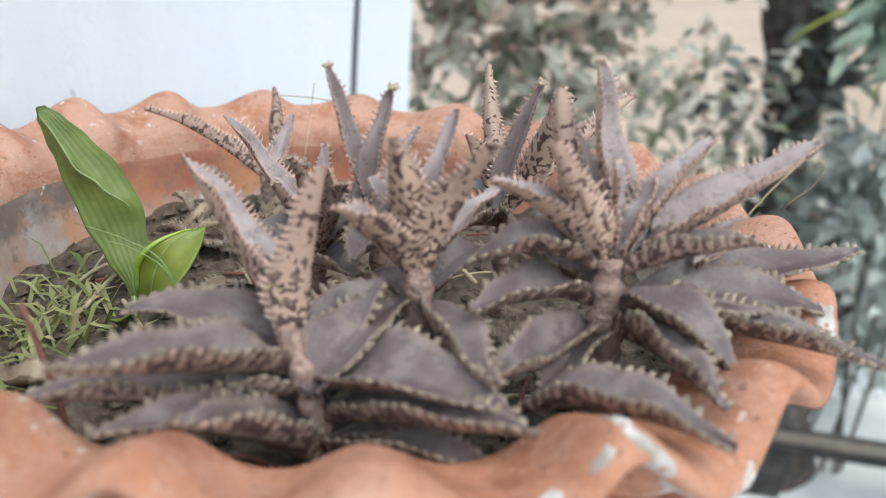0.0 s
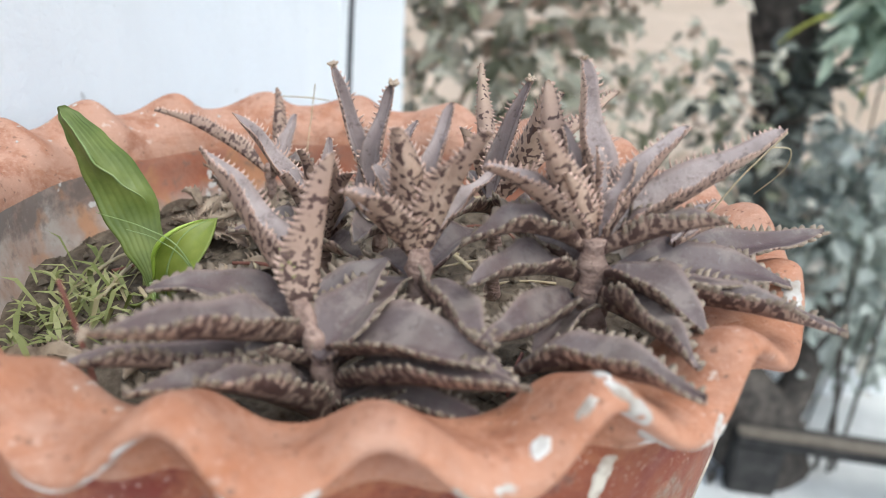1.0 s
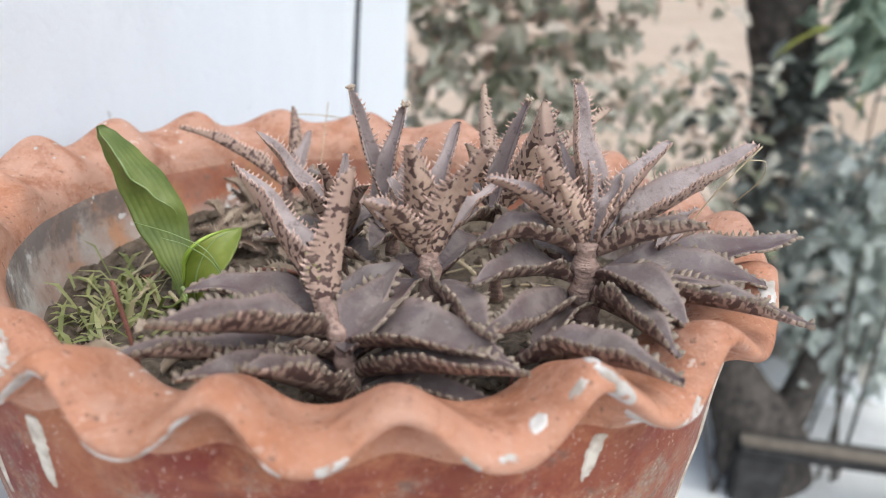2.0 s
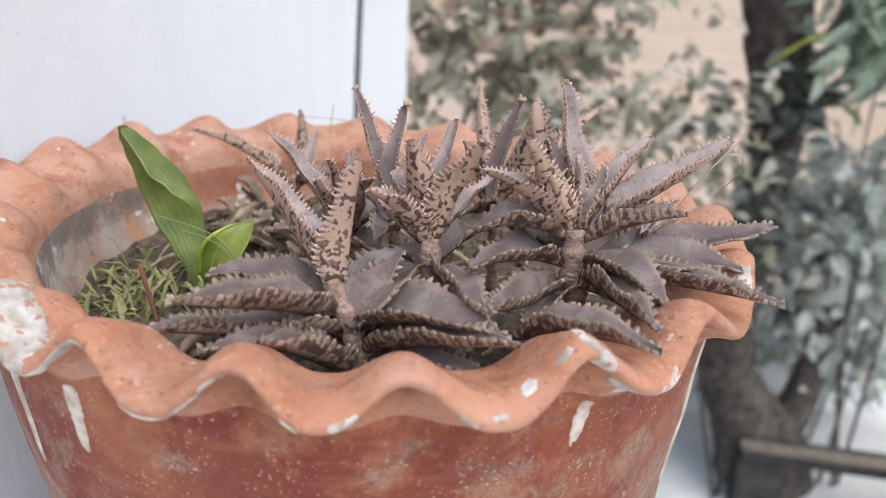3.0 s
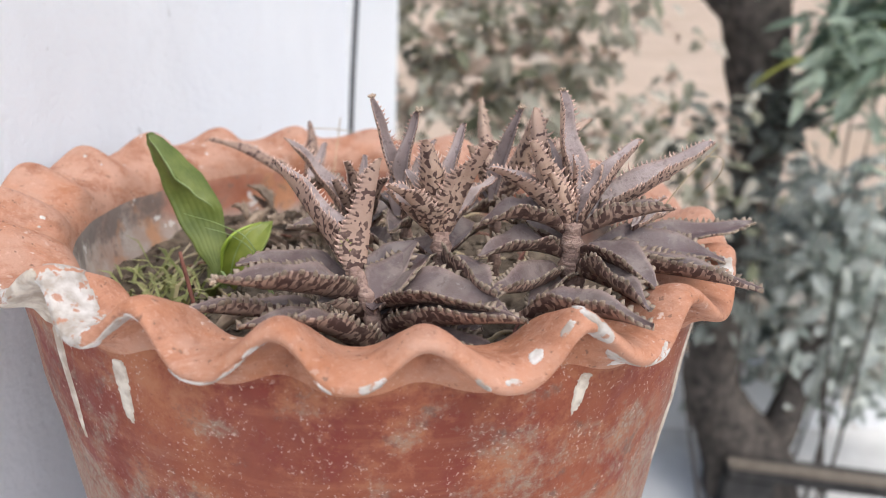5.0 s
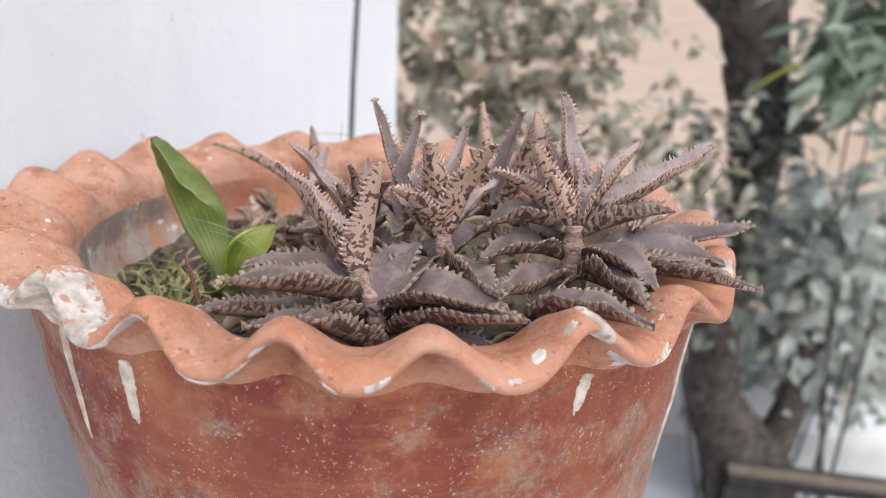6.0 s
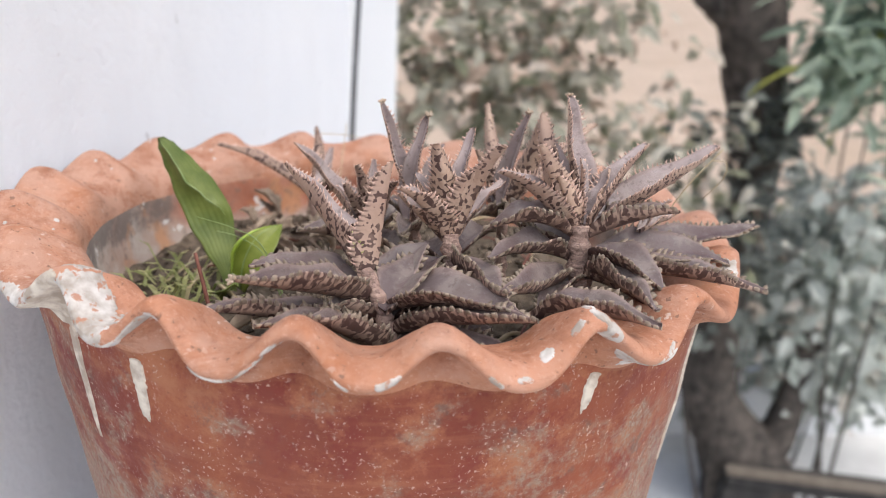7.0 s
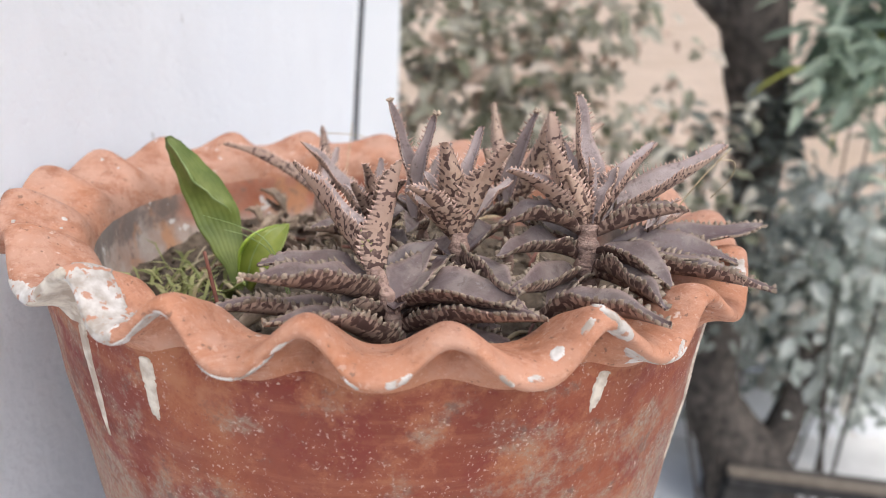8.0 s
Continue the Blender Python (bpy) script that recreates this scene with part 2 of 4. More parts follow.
def mat_foliage(name, a, b, dry, rough=0.5, share=0.12):
    """Leaves of a shrub: each leaf takes its own tone."""
    m = Mat(name, rough, 0.35)
    g = m.node("ShaderNodeNewGeometry")
    r = g.outputs["Random Per Island"]
    c = m.mix(r, a + (1,), b + (1,))
    c = m.mix(m.ramp(r, 0.98 - share, 1.0 - share), c, dry + (1,))
    n = m.noise(m.coord(), 40, 3)
    c = m.mix(m.ramp(n, 0.4, 0.7, 0, 0.4), c, tuple(x * 0.6 for x in a) + (1,))
    m.color(c)
    thin = m.node("ShaderNodeBsdfTranslucent")
    m.link(c, thin.inputs["Color"])
    both = m.node("ShaderNodeMixShader")
    both.inputs[0].default_value = 0.4
    m.link(m.b.outputs[0], both.inputs[1])
    m.link(thin.outputs[0], both.inputs[2])
    m.link(both.outputs[0], m.t.nodes["Material Output"].inputs["Surface"])
    return m.m


def mat_sand():
    m = Mat("dry_sandy_ground", 0.95, 0.1)
    v = m.coord()
    big = m.noise(v, 0.35, 4)
    mid = m.noise(v, 3.0, 6, 0.65)
    fine = m.noise(v, 40, 4)
    c = m.mix(m.ramp(big, 0.35, 0.65), (0.55, 0.425, 0.310, 1), (0.65, 0.520, 0.400, 1))
    c = m.mix(m.ramp(mid, 0.5, 0.75, 0, 0.5), c, (0.36, 0.30, 0.24, 1))
    c = m.mix(m.ramp(fine, 0.6, 0.75, 0, 0.4), c, (0.27, 0.21, 0.15, 1))
    m.color(c).bump(m.math("ADD", mid, fine), 0.5, 0.02)
    return m.m


TERRACOTTA, RED_OXIDE, INSIDE = mat_terracotta(), mat_red_oxide(), mat_pot_inside()
LIME, LIME_OLD, SAND = mat_lime(), mat_lime_old(), mat_sand()
# the second is the same whitewash with brighter light put into its colour
WHITEWASH, WHITEWASH_BRIGHTENED = mat_whitewash("whitewashed_plaster", 0.0), mat_whitewash("brightened_whitewash", 0.85)
LEAF_TOP = mat_leaf_top("succulent_leaf_top", (0.126, 0.093, 0.090, 1), (0.194, 0.152, 0.146, 1), 1.0)
LEAF_TOP_YOUNG = mat_leaf_top("young_leaf_top", (0.370, 0.298, 0.280, 1), (0.490, 0.408, 0.385, 1), 0.45)
LEAF_UNDER, LEAF_UNDER_LOW = mat_leaf_under("mottled_leaf_underside", 0.10, 0.568, 0.0), mat_leaf_under("barred_leaf_underside", 0.92, 0.545, 0.20)
LEAF_UNDER_DUSKY = mat_leaf_under("dusky_leaf_underside", 0.25, 0.555, 0.25)
TOOTH = mat_plain("pinkish_leaf_teeth", (0.52, 0.340, 0.26), (0.68, 0.50, 0.41), 220)
TOOTH_GREY = mat_plain("greyish_leaf_teeth", (0.19, 0.145, 0.105), (0.40, 0.320, 0.240), 220)
def mat_stem():
    m = Mat("brownish_stem", 0.8, 0.2)
    v = m.coord()
    n = m.noise(v, 170, 6, 0.7)
    c = m.mix(m.ramp(n, 0.35, 0.65), (0.27, 0.178, 0.142, 1), (0.47, 0.335, 0.272, 1))
    c = m.mix(m.ramp(m.noise(v, 330, 2), 0.56, 0.62, 0, 0.5), c, (0.11, 0.068, 0.058, 1))
    # rings of old leaf scars
    rings = m.noise(m.coord("Object", (0.6, 0.6, 4)), 110, 4, 0.6)
    c = m.mix(m.ramp(rings, 0.50, 0.62, 0, 0.5), c, (0.17, 0.108, 0.088, 1))
    m.color(c).bump(m.math("ADD", n, m.math("MULTIPLY", rings, 1.5)), 0.8, 0.002)
    return m.m


STEM = mat_stem()
BUD = mat_plain("pale_plantlet", (0.36, 0.27, 0.19), (0.52, 0.42, 0.32), 200)
GREEN = mat_plain("fresh_green_leaf", (0.085, 0.118, 0.018), (0.175, 0.210, 0.046), 60, 0.42, 0.15, 0.001, 0.4)
GREEN_LIGHT = mat_plain("light_green_leaf", (0.135, 0.175, 0.018), (0.240, 0.275, 0.045), 60, 0.42, 0.15, 0.001, 0.4)
GREEN_YELLOW = mat_plain("yellow_green_margin", (0.26, 0.36, 0.04), (0.38, 0.48, 0.09), 60, 0.4)
DEAD = mat_plain("withered_leaf", (0.20, 0.145, 0.105), (0.42, 0.33, 0.24), 120, 0.8, 0.6, 0.002)
GREEN_SHOOT = mat_plain("yellowish_shoot", (0.26, 0.26, 0.07), (0.40, 0.38, 0.16), 120, 0.5)
DEAD_DARK = mat_plain("dark_withered_leaf", (0.075, 0.050, 0.038), (0.20, 0.145, 0.105), 120, 0.8, 0.6, 0.002)
GREEN_EDGE = mat_plain("pale_green_fold", (0.19, 0.26, 0.08), (0.29, 0.36, 0.15), 60, 0.5)
GRASS = mat_foliage("weed_blades", (0.28, 0.31, 0.10), (0.54, 0.52, 0.25), (0.50, 0.42, 0.24))
STRAW = mat_plain("dry_straw", (0.42, 0.33, 0.19), (0.58, 0.49, 0.33), 150, 0.7)
TWIG = mat_plain("reddish_twig", (0.16, 0.065, 0.045), (0.25, 0.11, 0.08), 170, 0.75)
SOIL = mat_plain("dark_damp_soil", (0.078, 0.060, 0.043), (0.185, 0.146, 0.106), 190, 0.95, 0.8, 0.003, 0.15)
BARK = mat_plain("dark_bark", (0.045, 0.040, 0.036), (0.150, 0.128, 0.108), 22, 0.9, 0.9, 0.02, 0.1)
CABLE = mat_plain("grey_cable", (0.10, 0.10, 0.105), (0.15, 0.15, 0.155), 60, 0.5, 0.1)
CONCRETE = mat_plain("old_concrete", (0.035, 0.033, 0.032), (0.075, 0.070, 0.064), 14, 0.9, 0.7, 0.01)
BEIGE = mat_plain("sandy_coping", (0.155, 0.130, 0.102), (0.225, 0.190, 0.152), 20, 0.9, 0.6, 0.008)
PALE = mat_plain("pale_concrete", (0.60, 0.59, 0.565), (0.69, 0.68, 0.655), 8, 0.9, 0.5, 0.008)
FOLIAGE = mat_foliage("shrub_leaves", (0.20, 0.21, 0.125), (0.84, 0.79, 0.68), (0.60, 0.46, 0.36), 0.6, 0.15)
FOLIAGE_DARK = mat_foliage("creeper_leaves", (0.07, 0.078, 0.068), (0.36, 0.38, 0.33), (0.40, 0.34, 0.27), 0.6)
FOLIAGE_DUSTY = mat_foliage("dusty_shrub_leaves", (0.36, 0.40, 0.345), (0.86, 0.88, 0.81), (0.64, 0.58, 0.50), 0.65)
FOLIAGE_LONG = mat_foliage("long_green_leaves", (0.20, 0.265, 0.19), (0.64, 0.73, 0.57), (0.70, 0.68, 0.10), 0.5, 0.035)


# ---------------------------------------------------------------- building helpers
def link_mesh(name, verts, faces, mats, parent=None, label="", slots=None, uvs=None, smooth=True):
    me = bpy.data.meshes.new(name)
    me.from_pydata([tuple(v) for v in verts], [], faces)
    for mt in mats if isinstance(mats, (list, tuple)) else [mats]:
        me.materials.append(mt)
    if slots is not None:
        me.polygons.foreach_set("material_index", slots)
    if uvs is not None:
        idx = np.empty(len(me.loops), np.int32)
        me.loops.foreach_get("vertex_index", idx)
        for title, values in zip(("teeth", "span"), uvs):
            layer = me.uv_layers.new(name=title)
            layer.data.foreach_set("uv", np.array(values, np.float32)[idx].ravel())
    me.polygons.foreach_set("use_smooth", [smooth] * len(me.polygons))
    me.update()
    ob = new(name, me)
    if parent is not None:
        ob.parent = parent
    if label:
        tagged(ob, label)
    return ob


def part(name, bm, material, parent, label="", smooth=False):
    me = bpy.data.meshes.new(name)
    bmesh.ops.recalc_face_normals(bm, faces=bm.faces)
    bm.to_mesh(me)
    bm.free()
    me.materials.append(material)
    me.polygons.foreach_set("use_smooth", [smooth] * len(me.polygons))
    ob = new(name, me)
    if parent is not None:
        ob.parent = parent
    if label:
        tagged(ob, label)
    return ob


def thing(name, place, label, category, group="", kind=""):
    ob = new(name)
    ob.empty_display_size = 0.02
    ob.location = place
    return tagged(ob, label, category, group, kind)


def box_bm(lo, hi, bevel=0.0):
    bm = bmesh.new()
    bmesh.ops.create_cube(bm, size=1)
    for v in bm.verts:
        v.co = Vector([lo[k] if v.co[k] < 0 else hi[k] for k in range(3)])
    if bevel:
        bmesh.ops.bevel(bm, geom=list(bm.edges), offset=bevel, segments=2, affect="EDGES")
    return bm


def tube_data(points, radii, sides=8, wobble=0.0, seed=0):
    """A tapered tube with closed ends through the points."""
    pts = [Vector(p) for p in points]
    rnd = random.Random(seed)
    verts, faces = [], []
    ref = Vector((0.3, 0.9, 0.2)).normalized()
    for k, p in enumerate(pts):
        d = (pts[min(k + 1, len(pts) - 1)] - pts[max(k - 1, 0)]).normalized()
        side = d.cross(ref)
        side = side.normalized() if side.length > 1e-4 else Vector((1, 0, 0))
        other = d.cross(side)
        for j in range(sides):
            a = 2 * math.pi * j / sides
            r = radii[k] * (1 + wobble * (rnd.random() - 0.5))
            verts.append(p + (side * math.cos(a) + other * math.sin(a)) * r)
    for k in range(len(pts) - 1):
        for j in range(sides):
            a, b = k * sides + j, k * sides + (j + 1) % sides
            faces.append((a, b, b + sides, a + sides))
    faces.append(tuple(range(sides))[::-1])
    faces.append(tuple(range((len(pts) - 1) * sides, len(pts) * sides)))
    return verts, faces


def spline(points, n):
    """n+1 points on a smooth line through the given points."""
    p = [Vector(q) for q in points]
    p = [p[0] * 2 - p[1]] + p + [p[-1] * 2 - p[-2]]
    out = []
    for k in range(n + 1):
        u = k / n * (len(p) - 3)
        i = min(int(u), len(p) - 4)
        t = u - i
        a, b, c, d = p[i:i + 4]
        out.append(0.5 * (2 * b + (c - a) * t + (2 * a - 5 * b + 4 * c - d) * t * t + (3 * b - a - 3 * c + d) * t ** 3))
    return out


def merge(blocks):
    """Several (verts, faces) as one."""
    verts, faces = [], []
    for v, f in blocks:
        o = len(verts)
        verts.extend(v)
        faces.extend(tuple(i + o for i in face) for face in f)
    return verts, faces


# ---------------------------------------------------------------- ground, walls
GROUND = -0.70
SOIL_Z = 1.350
RIM_Z = 1.40

def build_setting():
    bm = bmesh.new()
    bmesh.ops.create_grid(bm, x_segments=60, y_segments=60, size=60)
    for v in bm.verts:
        v.co *= 1 + v.co.length / 60 * 30
        v.co.z = 0.03 * noise.noise(v.co * 0.7) if v.co.length < 25 else 0.0
    ob = part("ground", bm, SAND, None, smooth=True)
    ob.location = (0, 0, GROUND)
    tagged(ob, "dry beige sandy ground with scattered litter", "ground", kind="structure")

    bm = box_bm((-6, -7, GROUND - 0.04), (6, 3.4, GROUND + 0.045), 0.01)
    ob = part("pavement", bm, PALE, None)
    tagged(ob, "pale grey concrete paving round the house", "pavement", kind="structure")

    # whitewashed wall that the pot touches; it ends at the cable
    ax, ay = -0.0475, 0.5597
    ln = math.hypot(0.172, 0.58)
    dx, dy = 0.172 / ln, 0.58 / ln
    bm = box_bm((-0.24, -3.0, GROUND - 0.05), (0.0, 0.0, 3.3), 0.004)
    ob = part("wall_west", bm, WHITEWASH, None)
    ob.matrix_world = Matrix.Translation((ax, ay, 0)) @ Matrix.Rotation(-math.atan2(dx, dy), 4, "Z")
    tagged(ob, "whitewashed plaster wall with brush marks beside the pot", "wall", kind="structure")
    # wall end further back, its brightness painted in by the lifted whitewash
    bm = box_bm((-1.6, 1.66, GROUND - 0.05), (0.019, 1.95, 3.3), 0.006)
    ob = part("wall_north", bm, WHITEWASH_BRIGHTENED, None)
    tagged(ob, "white plastered wall end further back", "wall", kind="structure")
    # low garden wall, in the lifted white to offset the shade it stands in
    bm = box_bm((0.6, 2.86, GROUND - 0.05), (5.2, 3.0, -0.285), 0.01)
    ob = part("wall_garden", bm, WHITEWASH_BRIGHTENED, None)
    tagged(ob, "low whitewashed wall behind the garden bed", "wall", kind="structure")
    # added unseen ledge under the pot, run along the wall to bounce light up
    bm = box_bm((0.004, -3.0, GROUND - 0.05), (0.375, -0.46, 1.118), 0.008)
    ob = part("ledge", bm, WHITEWASH, None)
    ob.matrix_world = Matrix.Translation((ax, ay, 0)) @ Matrix.Rotation(-math.atan2(dx, dy), 4, "Z")
    tagged(ob, "unseen whitewashed ledge that carries the pot, lengthened to bounce light", "ledge", kind="structure")



def build_cable():
    pts = spline([(0.0097, 0.73, 3.2), (-0.0152, 0.735, 2.291), (-0.0379, 0.73, 1.612), (-0.0526, 0.73, 1.273), (-0.0582, 0.735, 0.82), (-0.0616, 0.73, -0.69)], 40)
    v, f = tube_data(pts, [0.0042] * len(pts), 8)
    ob = link_mesh("cable", v, f, CABLE)
    tagged(ob, "thin dark grey cable hanging along the wall end", "cable")


# ---------------------------------------------------------------- the pot
CRESTS = [-90.4, -74.5, -57.0, -38.5, -24.9, -8.9, 6.6, 25.5, 43.6, 66.0, 88.0, 106.0, 124.0, 142.5, 161.1, 181.7, 200.6, 219.0, 235.3, 253.0]
# radius, height from the crests, height of the wave, in metres
PROFILE = [
    (0.132, -0.085, 0.0), (0.1445, -0.047, 0.0), (0.1465, -0.0270, 0.0006), (0.1500, -0.0158, 0.0030), (0.1600, -0.0108, 0.0052), (0.1695, -0.0072, 0.0066),
    (0.1765, -0.0078, 0.0074), (0.1800, -0.0108, 0.0076), (0.1790, -0.0143, 0.0074), (0.1712, -0.0172, 0.0066), (0.1682, -0.026, 0.0022), (0.1680, -0.040, 0.0),
    (0.1590, -0.117, 0.0), (0.1545, -0.149, 0.0), (0.1370, -0.276, 0.0), (0.1330, -0.282, 0.0)]


def crest_wave(deg):
    """1 on a crest of the fluted rim, -1 in a dip, and the crest's number."""
    d = (deg - CRESTS[0]) % 360 + CRESTS[0]
    ring = CRESTS + [CRESTS[0] + 360]
    for k in range(len(CRESTS)):
        if d < ring[k + 1]:
            u = (d - ring[k]) / (ring[k + 1] - ring[k])
            # round the far side the waves lean over to one side
            dip = 0.5 + 0.06 * (1 - math.cos(math.radians(deg)))
            t = u / dip * 0.5 if u < dip else 0.5 + (u - dip) / (1 - dip) * 0.5
            c = math.cos(2 * math.pi * t)
            # crests are narrower than the dips between them
            return ((c + 1) / 2) ** 1.3 * 2 - 1, k + u
    return 1.0, 0


def pot_point(deg, v):
    """A point of the pot's surface: round the rim in degrees from the front, and along the profile."""
    i = min(int(v), len(PROFILE) - 2)
    t = v - i
    rows = [PROFILE[max(0, min(len(PROFILE) - 1, j))] for j in (i - 1, i, i + 1, i + 2)]
    r, z, w = [0.5 * (2 * b + (c - a) * t + (2 * a - 5 * b + 4 * c - d) * t * t + (3 * b - a - 3 * c + d) * t ** 3) for a, b, c, d in zip(*rows)]
    c, k = crest_wave(deg)
    amp = 1 + 0.16 * math.sin(k * 2.3 + 1) * math.sin(k * 0.9)
    if c > 0:
        amp += 0.30 * math.exp(-((deg - 23.5) / 6) ** 2)
    a = math.radians(deg)
    # the waves are shallower round the far side
    low = 0.15 - 0.15 * math.cos(a)
    z += w * (c * amp * (1 - low) + low)
    # and the rim stands a little higher beside the wall
    z += 0.0036 * max(0.0, -math.sin(a - 0.35)) ** 1.5 * min(1.0, w / 0.005)
    # the lip sags a little inwards at one side
    z -= 0.0030 * math.exp(-((deg + 30) / 20) ** 2) * math.exp(-((v - 4.3) / 1.5) ** 2)
    r -= 0.28 * w * c
    # hollows below the lip, under each crest
    r -= 0.0062 * max(0.0, c) ** 1.2 * math.exp(-((v - 9.05) / 0.75) ** 2)
    side = math.sin(a)
    r *= 1 + min(1.0, w / 0.007) * side * side * (0.022 if side > 0 else 0.034)
    p = Vector((r * math.sin(a) + 0.042 * max(0.0, -0.03 - z), -r * math.cos(a), z))
    n = noise.noise(p * 38) * 0.0010 + noise.noise(p * 14 + Vector((3, 1, 7))) * 0.0013
    return p * (1 + n / max(r, 0.05) * 0.8)


def pot_surface(v0, v1, nv, na, close_base=False):
    verts, faces = [], []
    for j in range(nv + 1):
        v = v0 + (v1 - v0) * j / nv
        for i in range(na):
            verts.append(pot_point(-180 + 360 * i / na, v))
    for j in range(nv):
        for i in range(na):
            a, b = j * na + i, j * na + (i + 1) % na
            faces.append((a, b, b + na, a + na))
    if close_base:
        verts.append(Vector((0, 0, verts[-1].z + 0.002)))
        o = nv * na
        for i in range(na):
            faces.append((o + i, o + (i + 1) % na, len(verts) - 1))
    return verts, faces


def paint_patch(pot, name, label, material, deg, v, ddeg, dv, ragged=0.5, seed=0, slant=0.0, res=0.0005, lift=0.0004, power=2.4):
    """A dried splash of paint that follows the pot: centre and half sizes in degrees and along the profile, with a ragged edge."""
    off = Vector((seed * 3.7, seed * 1.3, 0))
    width = abs(ddeg) * 0.0030 * 2
    na = max(8, int(width / res))
    step = (pot_point(deg, v - dv) - pot_point(deg, v + dv)).length
    nv = max(8, int(step / res))
    keep, index, verts, faces = set(), {}, [], []
    for j in range(nv):
        for i in range(na):
            p, q = (i + 0.5) / na * 2 - 1, (j + 0.5) / nv * 2 - 1
            g = Vector((p * width * 130, q * step * 130, 0)) + off
            d = abs(p) ** power + abs(q) ** power + ragged * (noise.noise(g * 0.7) + 0.6 * noise.noise(g * 1.9) + 0.45 * noise.noise(g * 5.1))
            if d < 0.80:
                keep.add((i, j))

    def vert(i, j):
        if (i, j) not in index:
            p, q = i / na * 2 - 1, j / nv * 2 - 1
            dd, vv = deg + p * ddeg + q * slant, v + q * dv
            c = pot_point(dd, vv)
            n = (pot_point(dd + 0.3, vv) - pot_point(dd - 0.3, vv)).cross(pot_point(dd, vv - 0.03) - pot_point(dd, vv + 0.03)).normalized()
            near = all((i + x, j + y) in keep for x in (-1, 0) for y in (-1, 0))
            index[(i, j)] = len(verts)
            verts.append(c + n * (lift if near else -0.0004))
        return index[(i, j)]

    for i, j in sorted(keep):
        faces.append((vert(i, j), vert(i + 1, j), vert(i + 1, j + 1), vert(i, j + 1)))
    if faces:
        link_mesh(name, verts, faces, material, pot, label)


def build_pot():
    pot = thing("flower_pot", (0, 0, RIM_Z + 0.001), "large terracotta flower pot with a fluted rim and white paint splashes", "flower pot")
    pot.rotation_euler = (radians(-1.0), radians(1.6), 0)
    v, f = pot_surface(2.0, 9.94, 58, 560)
    link_mesh("rim", v, f, TERRACOTTA, pot, "fluted orange terracotta rim with chipped white paint")
    v, f = pot_surface(9.94, 15.0, 44, 400, True)
    link_mesh("body", v, f, RED_OXIDE, pot, "tapered body in worn red oxide paint with pale bloom")
    v, f = pot_surface(0.0, 2.0, 16, 200)
    link_mesh("inner_wall", v, f, INSIDE, pot, "stained inner wall of the pot")
    rnd = random.Random(4)
    # fresh white splashes on the rim: degrees, profile, half sizes, raggedness, slant
    for k, (deg, v, dd, dv, rag, slant) in enumerate([
            (19.2, 5.55, 1.0, 0.45, 0.25, 0), (25.4, 5.2, 0.6, 0.5, 0.4, 0), (25.3, 6.2, 0.6, 0.8, 0.3, 0.4), (27.1, 7.5, 1.4, 1.2, 0.3, -0.3), (26.2, 6.7, 0.8, 1.0, 0.4, 0.8), (22.8, 5.9, 1.1, 0.42, 0.5, 0),
            (34.4, 8.1, 1.5, 1.9, 0.4, -3.2), (31.0, 8.6, 2.0, 0.5, 0.4, 0), (12.5, 7.6, 1.0, 0.50, 0.3, 0), (15.6, 6.6, 1.1, 0.34, 0.4, 0), (-3.6, 7.9, 1.1, 0.50, 0.35, 0), (1.1, 7.4, 1.8, 0.55, 0.5, 0.3),
            ] + [(-16.9, 8.0, 2.8, 0.55, 0.4, 0), (-13.1, 8.15, 1.2, 0.5, 0.5, 0.4), (-34.2, 8.2, 3.0, 0.50, 0.45, 0), (-30.5, 8.15, 2.2, 0.45, 0.4, 0), (-27.0, 8.15, 2.0, 0.40, 0.5, 0), (-11.0, 8.0, 0.9, 0.5, 0.4, 0.6), (-24.6, 8.0, 1.2, 0.45, 0.4, 0),
            (-34.4, 5.6, 3.4, 1.9, 0.80, 1.0), (-36.0, 7.2, 2.2, 1.0, 0.7, 0.5), (-31.0, 4.7, 2.0, 0.8, 0.9, 0.5), (-46.5, 7.3, 4.6, 1.5, 0.5, 0), (-34.0, 6.3, 4.2, 2.1, 0.80, 0.8), (-40.2, 4.9, 3.0, 0.7, 0.9, 0), (-39.5, 8.0, 2.8, 0.8, 0.7, 0), (-77.4, 5.45, 1.0, 0.28, 0.5, 0), (-95.1, 4.3, 1.4, 0.22, 0.5, 0),
            (-93.1, 5.1, 0.7, 0.2, 0.5, 0), (-60.2, 4.1, 0.7, 0.25, 0.5, 0), (61.5, 5.9, 2.0, 0.7, 0.6, 0)]):
        paint_patch(pot, "paint_splash", "", LIME, deg, v, dd, dv, rag, k + 1, slant)
    # older cream paint that ran down
    for k, (deg, v, dd, dv, rag, slant) in enumerate([
            (-43.0, 9.0, 6.0, 1.5, 0.45, 0.6), (-40.8, 7.3, 3.0, 1.0, 0.7, 0.0), (-43.2, 10.75, 1.0, 0.78, 0.2, 0.3), (-30.4, 10.84, 1.15, 0.44, 0.16, 0.2), (28.3, 10.62, 1.1, 0.50, 0.25, -0.8), (60.0, 11.0, 1.6, 0.9, 0.4, -1.0)]):
        paint_patch(pot, "paint_drip", "", LIME_OLD, deg, v, dd, dv, rag, k + 40, slant, 0.0006, 0.0007, 3.0)
    for k in range(22):
        paint_patch(pot, "paint_speck", "", LIME, rnd.uniform(-150, -60), rnd.uniform(3.2, 6.8), rnd.uniform(0.25, 0.5), rnd.uniform(0.06, 0.14), 0.4, k + 70, 0, 0.0004, 0.0004)
